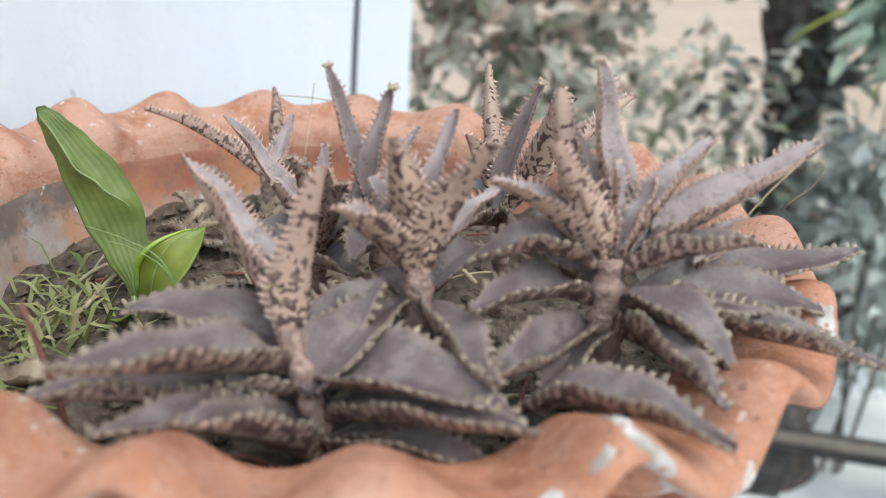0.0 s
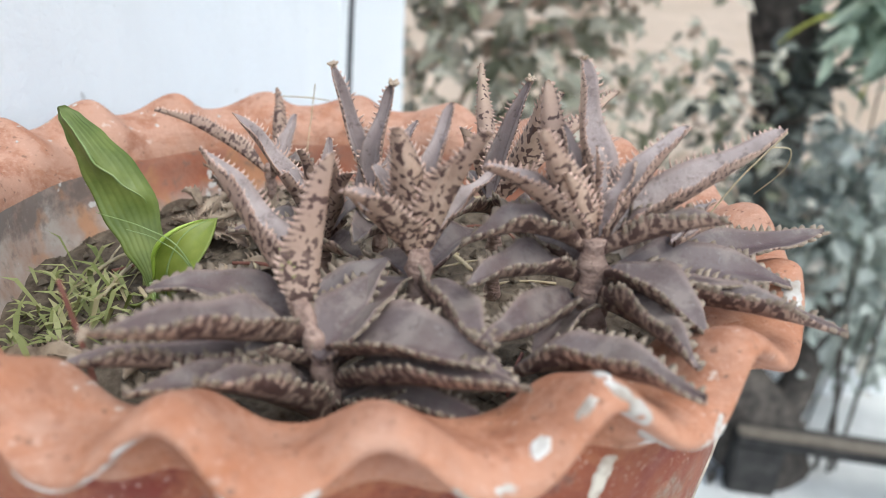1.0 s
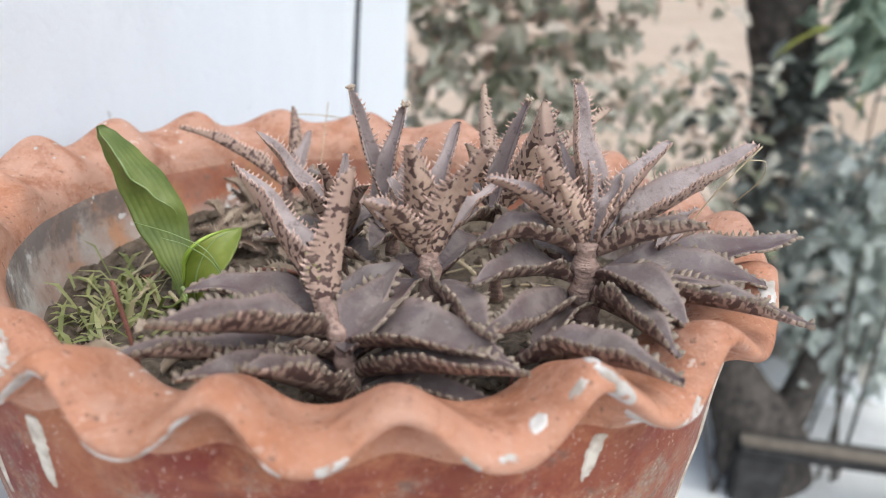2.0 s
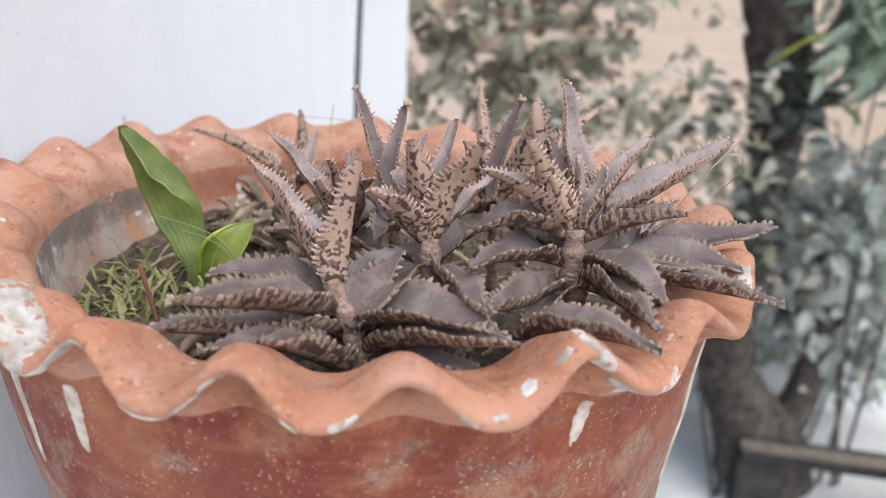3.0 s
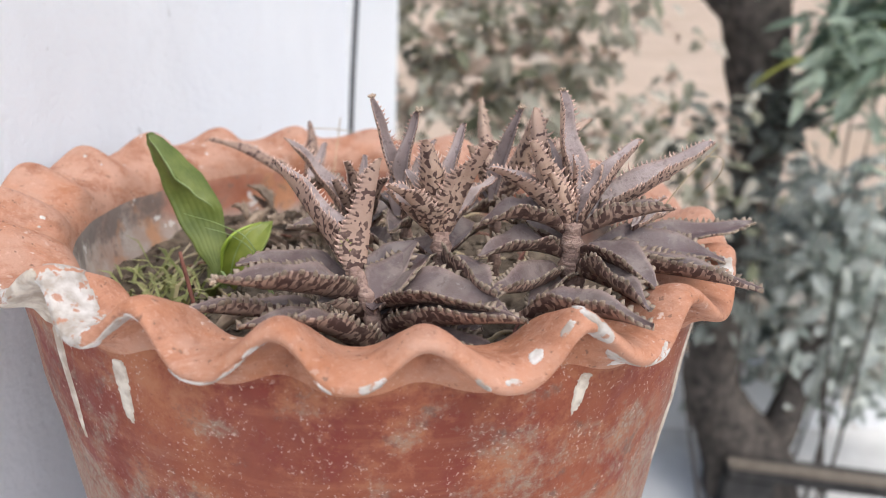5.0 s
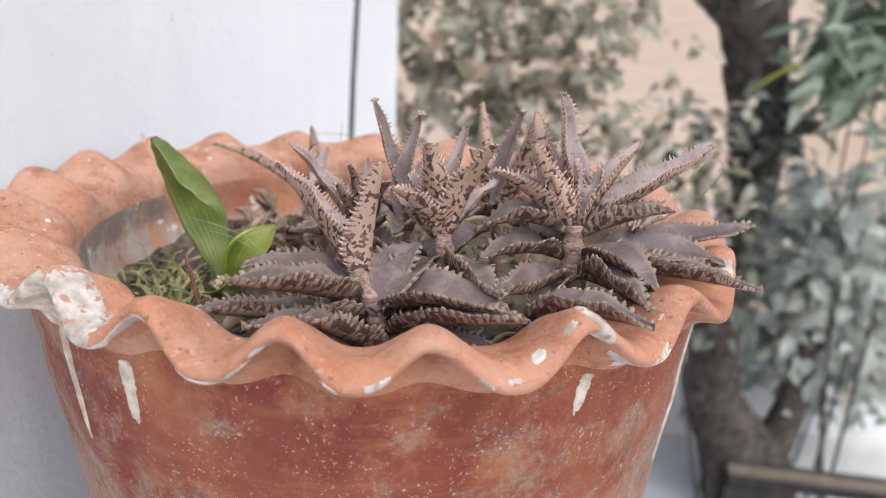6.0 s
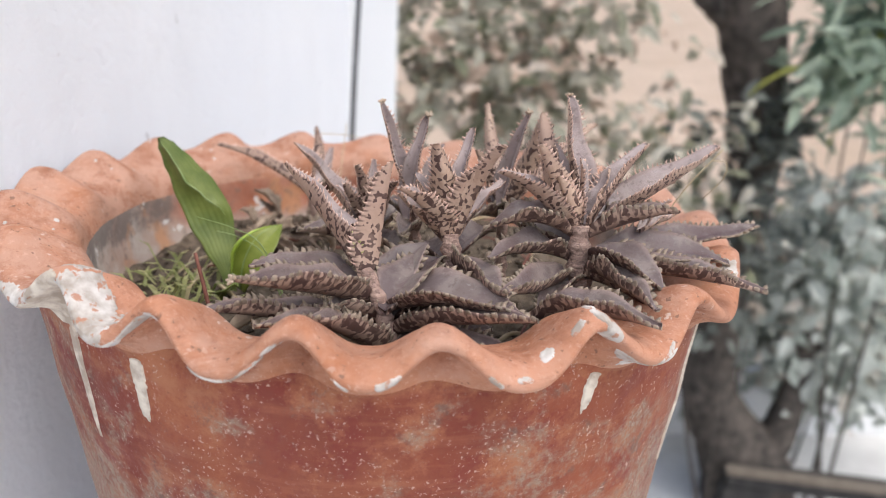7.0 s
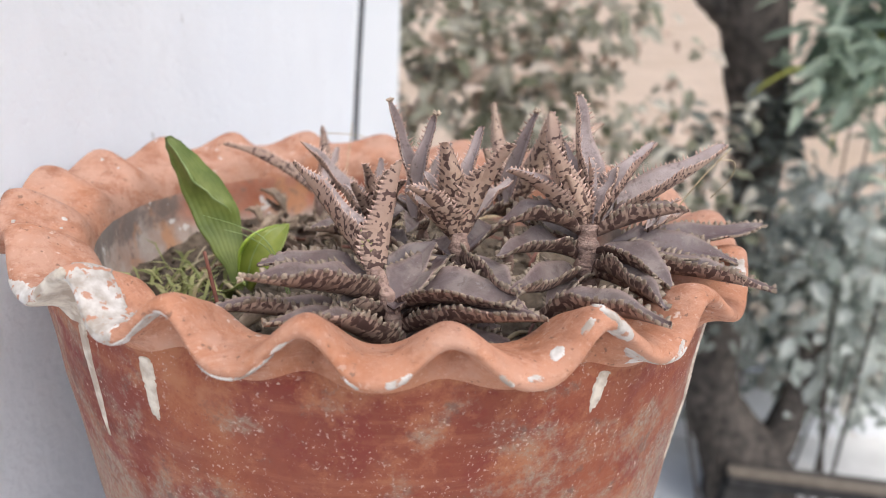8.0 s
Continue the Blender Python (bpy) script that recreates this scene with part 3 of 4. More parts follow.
    return pot


def build_soil():
    verts, faces = [(0, 0, SOIL_Z)], []
    rings, na = 34, 120
    for j in range(1, rings + 1):
        r = 0.1490 * j / rings
        for i in range(na):
            a = 2 * math.pi * i / na
            p = Vector((r * math.cos(a), r * math.sin(a), 0))
            h = 0.0045 * noise.noise(p * 45) + 0.0035 * noise.noise(p * 120) + 0.0018 * noise.noise(p * 300)
            verts.append((p.x, p.y, SOIL_Z + h - 0.004 * (j / rings) ** 6))
    for i in range(na):
        faces.append((0, 1 + i, 1 + (i + 1) % na))
    for j in range(rings - 1):
        for i in range(na):
            a, b = 1 + j * na + i, 1 + j * na + (i + 1) % na
            faces.append((a, a + na, b + na, b))
    ob = link_mesh("potting_soil", verts, faces, SOIL)
    tagged(ob, "dark crumbly potting soil filling the pot", "soil", kind="stuff")
    # crumbs and chips lying on it
    rnd = random.Random(5)
    blocks = []
    for _ in range(700):
        r, a = 0.134 * math.sqrt(rnd.random()), rnd.uniform(0, 2 * math.pi)
        x, y = r * math.cos(a), r * math.sin(a)
        s = rnd.uniform(0.0012, 0.004)
        p = Vector((x, y, 0))
        z = SOIL_Z + 0.0045 * noise.noise(p * 45) + 0.0035 * noise.noise(p * 120) + s * 0.2
        vs = []
        for dx, dy, dz in ((1, 0, 0), (-1, 0, 0), (0, 1, 0), (0, -1, 0), (0, 0, 0.8), (0, 0, -0.8)):
            vs.append(Vector((x, y, z)) + Vector((dx, dy, dz)) * s * rnd.uniform(0.6, 1.2))
        blocks.append((vs, [(0, 2, 4), (2, 1, 4), (1, 3, 4), (3, 0, 4), (2, 0, 5), (1, 2, 5), (3, 1, 5), (0, 3, 5)]))
    v, f = merge(blocks)
    ob = link_mesh("soil_crumbs", v, f, SOIL, smooth=False)
    tagged(ob, "small lumps of dry soil on the pot's surface", "soil", kind="stuff")


# ---------------------------------------------------------------- leaves
def leaf_data(length, width, bend, rnd, fold=0.62, upright=True, thick=0.0016):
    """A boat-shaped succulent leaf along x, with its upper face towards z: vertices, faces, slots (top, underside, teeth), uvs.
    The uvs count teeth along and across the leaf; the second set runs from base to tip and from edge to edge."""
    nu = 30
    across = (-1.0, -0.80, -0.52, -0.22, 0.0, 0.22, 0.52, 0.80, 1.0)
    m = len(across)
    verts, faces, slots, uvs, spans = [], [], [], [], []
    pitch = 0.0020 if upright else 0.0029
    first = 0.16
    n = max(3, int(length * (1 - first) / pitch))
    wav, wob = rnd.uniform(0, 6), rnd.uniform(0.5, 1.1) * 0.0010
    lean = rnd.uniform(-0.05, 0.05) * length
    curl = rnd.uniform(-0.05, 0.03) * length

    def half(u):
        if upright:
            s = min(1.0, 0.36 + 2.3 * u) * (1 - 0.80 * max(0.0, (u - 0.22) / 0.78) ** 1.45)
            s *= 1 - 0.5 * max(0.0, (u - 0.94) / 0.06) ** 2
        else:
            s = min(1.0, 0.30 + 2.3 * u) * max(0.0, 1 - max(0.0, (u - 0.28) / 0.72) ** 1.7) ** 0.9
        return width / 2 * max(0.10, min(1.0, s))

    def centre(u):
        return Vector((length * u, lean * 4 * u * (1 - u), bend * length * 4 * u * (1 - u) + curl * max(0.0, u - 0.6) ** 2 * 6))

    def point(u, s):
        h = half(u)
        a = fold * (1.0 - 0.10 * u)
        y = h * s * math.cos(a * 0.86)
        z = h * abs(s) ** (1.10 if upright else 1.3) * math.sin(a)
        z += wob * math.sin(u * 15 + wav + (1.5 if s > 0 else 0)) * abs(s)
        return centre(u) + Vector((0, y, z))

    for side in (0, 1):
        for k in range(nu + 1):
            u = k / nu
            for s in across:
                p = point(u, s)
                if side:
                    t = thick * (1.0 - 0.72 * abs(s) ** 2.5) * (0.5 + 0.5 * min(1, 3 * (1 - u)))
                    p = p + Vector((0, math.copysign(t * 0.75 * min(1, abs(s) * 3), s) * math.sin(fold), -t * (0.4 + 0.6 * math.cos(fold * 0.8))))
                verts.append(p)
                uvs.append(((u - first) / (1 - first) * n, s * half(u) / pitch))
                spans.append((u, s))
    base = (nu + 1) * m
    for k in range(nu):
        for j in range(m - 1):
            a = k * m + j
            faces.append((a, a + m, a + m + 1, a + 1))
            slots.append(0)
            faces.append((base + a, base + a + 1, base + a + m + 1, base + a + m))
            slots.append(1)
        for j, flip in ((0, False), (m - 1, True)):
            a, b = k * m + j, (k + 1) * m + j
            q = (a, base + a, base + b, b)
            faces.append(q[::-1] if flip else q)
            slots.append(1)
    faces.append(tuple([nu * m + j for j in range(m)] + [base + nu * m + j for j in range(m)][::-1]))
    slots.append(2)
    faces.append(tuple([j for j in range(m)][::-1] + [base + j for j in range(m)]))
    slots.append(1)
    # teeth: thin and sharp on the young leaves, plump beads on the old ones
    tooth = 0.0016 if upright else 0.0020
    for k in range(n):
        u = first + (1 - first) * (k + 0.5 + rnd.uniform(-0.16, 0.16)) / n
        for s in (-1, 1):
            if rnd.random() < 0.06:
                continue
            sz = tooth * rnd.uniform(0.55, 1.4) * (1.0 if not upright or rnd.random() < 0.75 else 1.5) * (1.0 if u < 0.85 else 0.7)
            e = (rnd.uniform(0.20, 0.30) if upright else rnd.uniform(0.32, 0.42)) * pitch / length
            a, b = point(max(0, u - e), s * 0.98), point(min(1, u + e), s * 0.98)
            fwd = (b - a).normalized()
            tilt = rnd.uniform(-0.25, 0.25)
            out = Vector((0, s * math.cos(fold * 0.75 + tilt), math.sin(fold * 0.75 + tilt) + 0.2)).normalized()
            mid = (a + b) / 2 + out * sz * 0.65 + fwd * sz * 0.2
            top = (a + b) / 2 + out * sz * rnd.uniform(1.0, 1.4) + fwd * sz * rnd.uniform(0.4, 0.9)
            dn = Vector((0, s * 0.35, -0.8)) * (0.0006 if upright else 0.0013)
            wide = 0.30 if upright else rnd.uniform(0.26, 0.40)
            o = len(verts)
            verts += [a, b, b + dn, a + dn, mid + (a - b) * wide, mid + (b - a) * wide, mid + (b - a) * wide + dn * 0.9, mid + (a - b) * wide + dn * 0.9, top + dn * 0.3]
            uvs += [(k + 0.5, s)] * 9
            spans += [(u, s)] * 9
            quad = [(o, o + 1, o + 5, o + 4), (o + 1, o + 2, o + 6, o + 5), (o + 2, o + 3, o + 7, o + 6), (o + 3, o, o + 4, o + 7),
                    (o + 4, o + 5, o + 8), (o + 5, o + 6, o + 8), (o + 6, o + 7, o + 8), (o + 7, o + 4, o + 8)]
            if s > 0:
                quad = [q[::-1] for q in quad]
            faces += quad
            slots += [2] * 8
    return verts, faces, slots, (uvs, spans)


def set_frame(base, tip, up):
    """The pose that lays a leaf from base to tip with its upper face towards up."""
    b, t = Vector(base), Vector(tip)
    x = (t - b).normalized()
    z = Vector(up) - x * Vector(up).dot(x)
    z = z.normalized() if z.length > 0.05 else Vector((0, -1, 0.2)).normalized()
    y = z.cross(x)
    return Matrix(((x.x, y.x, z.x, b.x), (x.y, y.y, z.y, b.y), (x.z, y.z, z.z, b.z), (0, 0, 0, 1)))


def rosette_data(size, rnd, n=6):
    """A tiny rosette: a ring of plump leaflets round a centre, opening towards z."""
    blocks = []
    for k in range(n):
        a = 2 * math.pi * k / n + rnd.uniform(-0.2, 0.2)
        d = Vector((math.cos(a), math.sin(a), 0.55)).normalized()
        s = size * rnd.uniform(0.8, 1.15)
        p = [d * 0.1 * s, d * 0.55 * s, d * s]
        blocks.append(tube_data(p, [0.16 * s, 0.30 * s, 0.17 * s], 6))
    blocks.append(tube_data([Vector((0, 0, -0.3 * size)), Vector((0, 0, 0.45 * size))], [0.22 * size, 0.18 * size], 6))
    return merge(blocks)


def succulent(label, stem_points, leaves, seed, stem_r=0.0042, plantlets=(), dusky=False):
    """One plant: a stem and leaves. Each leaf: from base to tip, its width, arch, fold and the way its upper face looks; a last word tells low, fleshy leaves from upright ones."""
    rnd = random.Random(seed)
    axis = (Vector(stem_points[-1]) - Vector(stem_points[0])).normalized()
    plant = thing("kalanchoe_plant", stem_points[0], label, "succulent", group="succulents in the pot")
    inv = Matrix.Translation(-Vector(stem_points[0]))
    pts = [inv @ p for p in spline(stem_points, 18)]
    v, f = tube_data(pts, [stem_r * (0.92 - 0.25 * k / 18 + 0.14 * math.sin(k * 2.1 + seed)) for k in range(19)], 12, 0.18, seed)
    link_mesh("stem", v, f, STEM, plant, "pale pinkish stem")
    for k, (base, tip, width, bend, fold, up, habit) in enumerate(leaves):
        length = (Vector(tip) - Vector(base)).length
        stands = habit == "upright"
        verts, faces, slots, uvs = leaf_data(length, width, bend, rnd, fold, stands, 0.0012 if stands else 0.0022)
        ob = link_mesh("leaf", verts, faces, [LEAF_TOP_YOUNG if stands else LEAF_TOP, LEAF_UNDER_DUSKY if dusky else LEAF_UNDER if stands else LEAF_UNDER_LOW, TOOTH if stands else TOOTH_GREY], plant, "", slots, uvs)
        ob.matrix_local = inv @ set_frame(base, tip, up)
        if k in plantlets:
            v, f = rosette_data(0.0023, rnd, 6)
            bud = link_mesh("plantlet", v, f, BUD, ob, "pale plantlet at the leaf tip")
            bud.matrix_local = Matrix.Translation((length * 0.995, 0, 0.001)) @ Matrix.Rotation(radians(75), 4, "Y")
    return plant


def build_succulents():
    up, low = "upright", "low"
    front = succulent("grey-purple mottled succulent with plantlets leaning over the front rim", [(0.005, -0.120, 1.350), (0.004, -0.121, 1.370), (0.001, -0.121, 1.386), (-0.006, -0.111, 1.399)], [
        ((-0.005, -0.106, 1.390), (-0.042, -0.067, 1.431), 0.024, 0.02, 0.95, (0.75, -0.05, 0.62), up),
        ((-0.003, -0.109, 1.390), (0.003, -0.100, 1.441), 0.023, 0.02, 1.00, (-0.88, 0.36, 0.10), up),
        ((-0.006, -0.104, 1.394), (-0.018, -0.092, 1.413), 0.010, 0.00, 1.0, (0.6, 0.3, 0.4), up),
        ((-0.006, -0.105, 1.394), (-0.011, -0.100, 1.415), 0.008, 0.00, 1.0, (0.6, 0.6, 0.1), up),
        ((-0.004, -0.104, 1.393), (-0.006, -0.096, 1.416), 0.010, 0.00, 1.0, (-0.2, 0.9, 0.1), up),
        ((-0.003, -0.112, 1.386), (-0.050, -0.152, 1.4095), 0.023, 0.03, 0.90, (0.0, 0.05, 1.0), low),
        ((0.000, -0.114, 1.372), (-0.066, -0.137, 1.394), 0.019, 0.02, 0.95, (0.0, 0.20, 1.0), low),
        ((0.001, -0.119, 1.374), (-0.043, -0.149, 1.394), 0.018, 0.02, 0.70, (0.0, -0.10, 1.0), low),
        ((0.003, -0.124, 1.366), (-0.026, -0.150, 1.396), 0.021, 0.05, 0.95, (0.25, 0.35, 0.90), low),
        ((0.002, -0.113, 1.376), (-0.020, -0.124, 1.390), 0.020, 0.05, 0.80, (0.0, 0.1, 1.0), low),
        ((0.002, -0.126, 1.388), (0.027, -0.088, 1.397), 0.023, 0.06, 0.55, (-0.35, -0.45, 0.80), low),
        ((0.003, -0.116, 1.385), (0.053, -0.141, 1.3935), 0.030, 0.09, 0.66, (0.0, -0.02, 1.0), low),
        ((0.004, -0.118, 1.375), (0.057, -0.149, 1.3945), 0.020, 0.06, 0.85, (0.0, 0.1, 1.0), low),
        ((0.004, -0.118, 1.364), (0.050, -0.146, 1.383), 0.020, 0.06, 0.80, (0.0, 0.1, 1.0), low),
        ((0.006, -0.116, 1.366), (0.045, -0.120, 1.378), 0.022, 0.06, 0.60, (0.0, 0.0, 1.0), low),
        ((-0.006, -0.103, 1.387), (-0.054, -0.097, 1.397), 0.021, 0.05, 0.45, (0.0, -0.10, 1.0), low),
        ((0.000, -0.104, 1.385), (0.019, -0.091, 1.405), 0.021, 0.03, 0.45, (-0.45, -0.75, 0.50), low),
        ((0.003, -0.112, 1.378), (0.030, -0.094, 1.380), 0.020, 0.08, 0.70, (0.0, 0.0, 1.0), low),
    ], 11, 0.0042, (5,))
    verts, faces, slots, uvs = leaf_data(0.012, 0.0026, 0.02, random.Random(77), 0.9, True, 0.0010)
    shoot = link_mesh("shoot", verts, faces, GREEN_SHOOT, front, "small fresh green shoot")
    shoot.matrix_local = Matrix.Translation(-front.location) @ set_frame((-0.0085, -0.107, 1.402), (-0.0115, -0.105, 1.415), (0, -0.8, 0.3))
    succulent("upright mottled pinkish succulent on a bare pale stem", [(0.031, -0.090, 1.350), (0.030, -0.095, 1.380), (0.029, -0.091, 1.408)], [
        ((0.027, -0.089, 1.405), (0.007, -0.107, 1.433), 0.017, 0.04, 1.00, (0.60, 0.45, 0.80), up),
        ((0.028, -0.089, 1.406), (0.021, -0.093, 1.447), 0.020, 0.00, 1.02, (-0.10, 1.0, 0.05), up),
        ((0.031, -0.085, 1.405), (0.039, -0.072, 1.450), 0.015, 0.00, 1.12, (-0.55, -0.75, 0.30), up),
        ((0.031, -0.090, 1.405), (0.047, -0.099, 1.449), 0.022, 0.03, 1.02, (-0.75, 0.50, 0.35), up),
        ((0.032, -0.084, 1.405), (0.054, -0.066, 1.426), 0.012, 0.02, 1.05, (-0.45, -0.55, 0.65), up),
        ((0.029, -0.088, 1.406), (0.030, -0.086, 1.432), 0.009, 0.00, 1.0, (0.3, 0.9, 0.0), up),
        ((0.029, -0.086, 1.406), (0.027, -0.077, 1.436), 0.012, 0.00, 1.0, (0.3, -0.8, 0.2), up),
        ((0.027, -0.085, 1.405), (0.014, -0.078, 1.431), 0.013, 0.00, 0.9, (0.5, -0.5, 0.3), up),
        ((0.027, -0.090, 1.404), (0.014, -0.099, 1.428), 0.012, 0.01, 1.05, (0.5, 0.6, 0.4), up),
        ((0.030, -0.090, 1.406), (0.037, -0.094, 1.437), 0.013, 0.00, 1.05, (-0.2, 0.9, 0.1), up),
        ((0.026, -0.086, 1.404), (0.006, -0.088, 1.424), 0.013, 0.03, 1.0, (0.5, -0.2, 0.6), up),
        ((0.031, -0.091, 1.396), (0.047, -0.138, 1.399), 0.021, 0.00, 0.78, (0.45, -0.10, 0.90), low),
        ((0.029, -0.086, 1.394), (0.010, -0.060, 1.388), 0.020, 0.08, 0.7, (0.0, 0.0, 1.0), low),
        ((0.032, -0.082, 1.396), (0.054, -0.045, 1.396), 0.020, 0.06, 0.7, (0.0, 0.0, 1.0), low),
        ((0.030, -0.088, 1.384), (0.052, -0.104, 1.384), 0.018, 0.06, 0.8, (0.0, 0.0, 1.0), low),
        ((0.030, -0.088, 1.386), (0.016, -0.110, 1.383), 0.016, 0.06, 0.8, (0.0, 0.0, 1.0), low),
    ], 12, 0.0055)
    succulent("slender succulent whose leaf tips carry small buds", [(0.018, -0.045, 1.350), (0.016, -0.048, 1.38), (0.015, -0.050, 1.406)], [
        ((0.016, -0.051, 1.402), (-0.002, -0.046, 1.4555), 0.014, 0.00, 1.12, (0.55, -0.78, 0.30), up),
        ((0.012, -0.052, 1.402), (0.020, -0.056, 1.4520), 0.0145, 0.00, 1.10, (-0.50, -0.80, 0.20), up),
        ((0.015, -0.049, 1.402), (0.028, -0.040, 1.436), 0.012, 0.00, 1.0, (-0.4, -0.8, 0.2), up),
        ((0.015, -0.049, 1.402), (0.006, -0.038, 1.430), 0.012, 0.00, 1.0, (0.3, -0.9, 0.2), up),
        ((0.016, -0.050, 1.400), (0.000, -0.022, 1.404), 0.016, 0.04, 0.7, (0, 0, 1), low),
        ((0.016, -0.050, 1.400), (0.033, -0.022, 1.404), 0.016, 0.04, 0.7, (0, 0, 1), low),
        ((0.016, -0.051, 1.398), (0.008, -0.074, 1.402), 0.016, 0.04, 0.8, (0, 0, 1), low),
    ], 13, 0.0038, (0, 1))
    succulent("wide grey-purple succulent whose leaves hang over the rim", [(0.086, -0.088, 1.350), (0.085, -0.092, 1.385), (0.084, -0.090, 1.413)], [
        ((0.085, -0.087, 1.408), (0.080, -0.060, 1.463), 0.022, 0.00, 0.95, (0.60, -0.72, 0.25), up),
        ((0.083, -0.085, 1.409), (0.070, -0.056, 1.455), 0.020, 0.00, 0.90, (0.35, 0.90, 0.10), up),
        ((0.082, -0.089, 1.408), (0.048, -0.095, 1.438), 0.018, 0.04, 1.00, (0.55, 0.00, 0.80), up),
        ((0.083, -0.090, 1.408), (0.063, -0.096, 1.449), 0.018, 0.02, 1.02, (0.55, 0.80, 0.35), up),
        ((0.085, -0.088, 1.411), (0.085, -0.080, 1.440), 0.009, 0.00, 1.1, (0.6, -0.7, 0.1), up),
        ((0.087, -0.087, 1.409), (0.113, -0.076, 1.447), 0.019, 0.02, 1.0, (-0.70, -0.20, 0.60), up),
        ((0.087, -0.087, 1.409), (0.100, -0.066, 1.430), 0.014, 0.02, 0.9, (-0.5, -0.4, 0.7), up),
        ((0.087, -0.086, 1.409), (0.093, -0.070, 1.434), 0.011, 0.00, 1.0, (-0.5, -0.7, 0.4), up),
        ((0.083, -0.090, 1.410), (0.072, -0.094, 1.436), 0.012, 0.01, 1.05, (0.4, 0.8, 0.2), up),
        ((0.087, -0.089, 1.411), (0.096, -0.086, 1.437), 0.012, 0.00, 1.05, (-0.6, -0.3, 0.3), up),
        ((0.084, -0.086, 1.410), (0.075, -0.070, 1.444), 0.013, 0.00, 1.05, (0.3, -0.85, 0.2), up),
        ((0.088, -0.088, 1.409), (0.126, -0.080, 1.432), 0.012, 0.02, 1.0, (-0.5, -0.1, 0.8), up),
        ((0.088, -0.088, 1.408), (0.147, -0.075, 1.4435), 0.024, 0.02, 0.95, (-0.50, -0.12, 0.85), up),
        ((0.088, -0.090, 1.409), (0.123, -0.098, 1.424), 0.018, 0.04, 0.90, (-0.2, 0.20, 1.0), low),
        ((0.081, -0.089, 1.409), (0.042, -0.093, 1.412), 0.020, 0.15, 0.80, (0.0, 0.0, 1.0), low),
        ((0.081, -0.088, 1.398), (0.043, -0.107, 1.403), 0.021, 0.09, 0.75, (0.0, 0.0, 1.0), low),
        ((0.080, -0.091, 1.392), (0.045, -0.134, 1.400), 0.020, -0.03, 0.90, (0.05, 0.05, 1.0), low),
        ((0.083, -0.084, 1.400), (0.060, -0.060, 1.404), 0.020, 0.06, 0.7, (0, 0, 1), low),
    ], 14, 0.0061, (0,))
    succulent("low skirt of broad grey-purple leaves beneath a succulent", [(0.090, -0.084, 1.350), (0.090, -0.087, 1.38), (0.089, -0.090, 1.402)], [
        ((0.089, -0.095, 1.403), (0.113, -0.121, 1.3965), 0.025, 0.06, 0.62, (0.40, -0.35, 0.90), low),
        ((0.088, -0.097, 1.397), (0.105, -0.137, 1.3945), 0.018, 0.05, 0.80, (0.40, -0.15, 0.90), low),
        ((0.091, -0.092, 1.400), (0.157, -0.083, 1.397), 0.026, 0.03, 0.42, (0.0, -0.30, 1.0), low),
        ((0.098, -0.082, 1.394), (0.179, -0.057, 1.4025), 0.021, 0.00, 0.45, (0.0, -0.25, 1.0), low),
        ((0.096, -0.094, 1.395), (0.159, -0.115, 1.394), 0.018, 0.03, 0.90, (0.0, 0.1, 1.0), low),
        ((0.086, -0.092, 1.392), (0.110, -0.128, 1.390), 0.018, 0.05, 0.90, (0.2, 0.1, 1.0), low),
        ((0.057, -0.122, 1.383), (0.101, -0.153, 1.394), 0.022, 0.09, 0.85, (0.0, 0.12, 1.0), low),
        ((0.086, -0.088, 1.388), (0.062, -0.124, 1.386), 0.018, 0.05, 0.80, (0, 0, 1), low),
        ((0.112, -0.085, 1.409), (0.134, -0.074, 1.415), 0.008, 0.02, 0.9, (0, 0, 1), up),
        ((0.112, -0.084, 1.409), (0.131, -0.068, 1.419), 0.007, 0.02, 0.9, (0, 0, 1), up),
    ], 15, 0.0040)
    succulent("brownish young succulent standing among the others", [(-0.006, -0.026, 1.350), (-0.007, -0.030, 1.372), (-0.008, -0.034, 1.392)], [
        ((-0.010, -0.034, 1.388), (-0.047, 0.005, 1.4255), 0.015, 0.02, 1.10, (0.55, -0.45, 0.75), up),
        ((-0.007, -0.038, 1.388), (-0.012, -0.055, 1.429), 0.014, 0.00, 0.95, (0.2, 0.9, 0.2), up),
        ((-0.006, -0.040, 1.388), (-0.001, -0.065, 1.429), 0.017, 0.00, 0.90, (-0.1, 0.9, 0.3), up),
        ((-0.006, -0.036, 1.389), (-0.022, -0.020, 1.410), 0.017, 0.02, 0.80, (0.35, -0.6, 0.6), up),
        ((-0.007, -0.034, 1.389), (-0.005, -0.024, 1.424), 0.013, 0.00, 0.95, (0.2, -0.9, 0.2), up),
        ((-0.007, -0.040, 1.389), (-0.018, -0.058, 1.420), 0.013, 0.01, 1.0, (0.4, 0.7, 0.3), up),
        ((-0.005, -0.040, 1.389), (0.006, -0.064, 1.424), 0.013, 0.01, 1.0, (-0.3, 0.8, 0.3), up),
        ((-0.008, -0.038, 1.384), (-0.040, -0.050, 1.396), 0.017, 0.05, 0.80, (0, 0, 1), low),
        ((-0.007, -0.038, 1.384), (0.010, -0.066, 1.392), 0.018, 0.05, 0.80, (0, 0, 1), low),
        ((-0.006, -0.030, 1.386), (0.014, -0.006, 1.402), 0.016, 0.02, 0.80, (0, 0, 1), low),
        ((-0.008, -0.030, 1.384), (-0.032, -0.022, 1.392), 0.018, 0.06, 0.60, (0, -0.2, 1), low),
    ], 16, 0.0038, (), True)
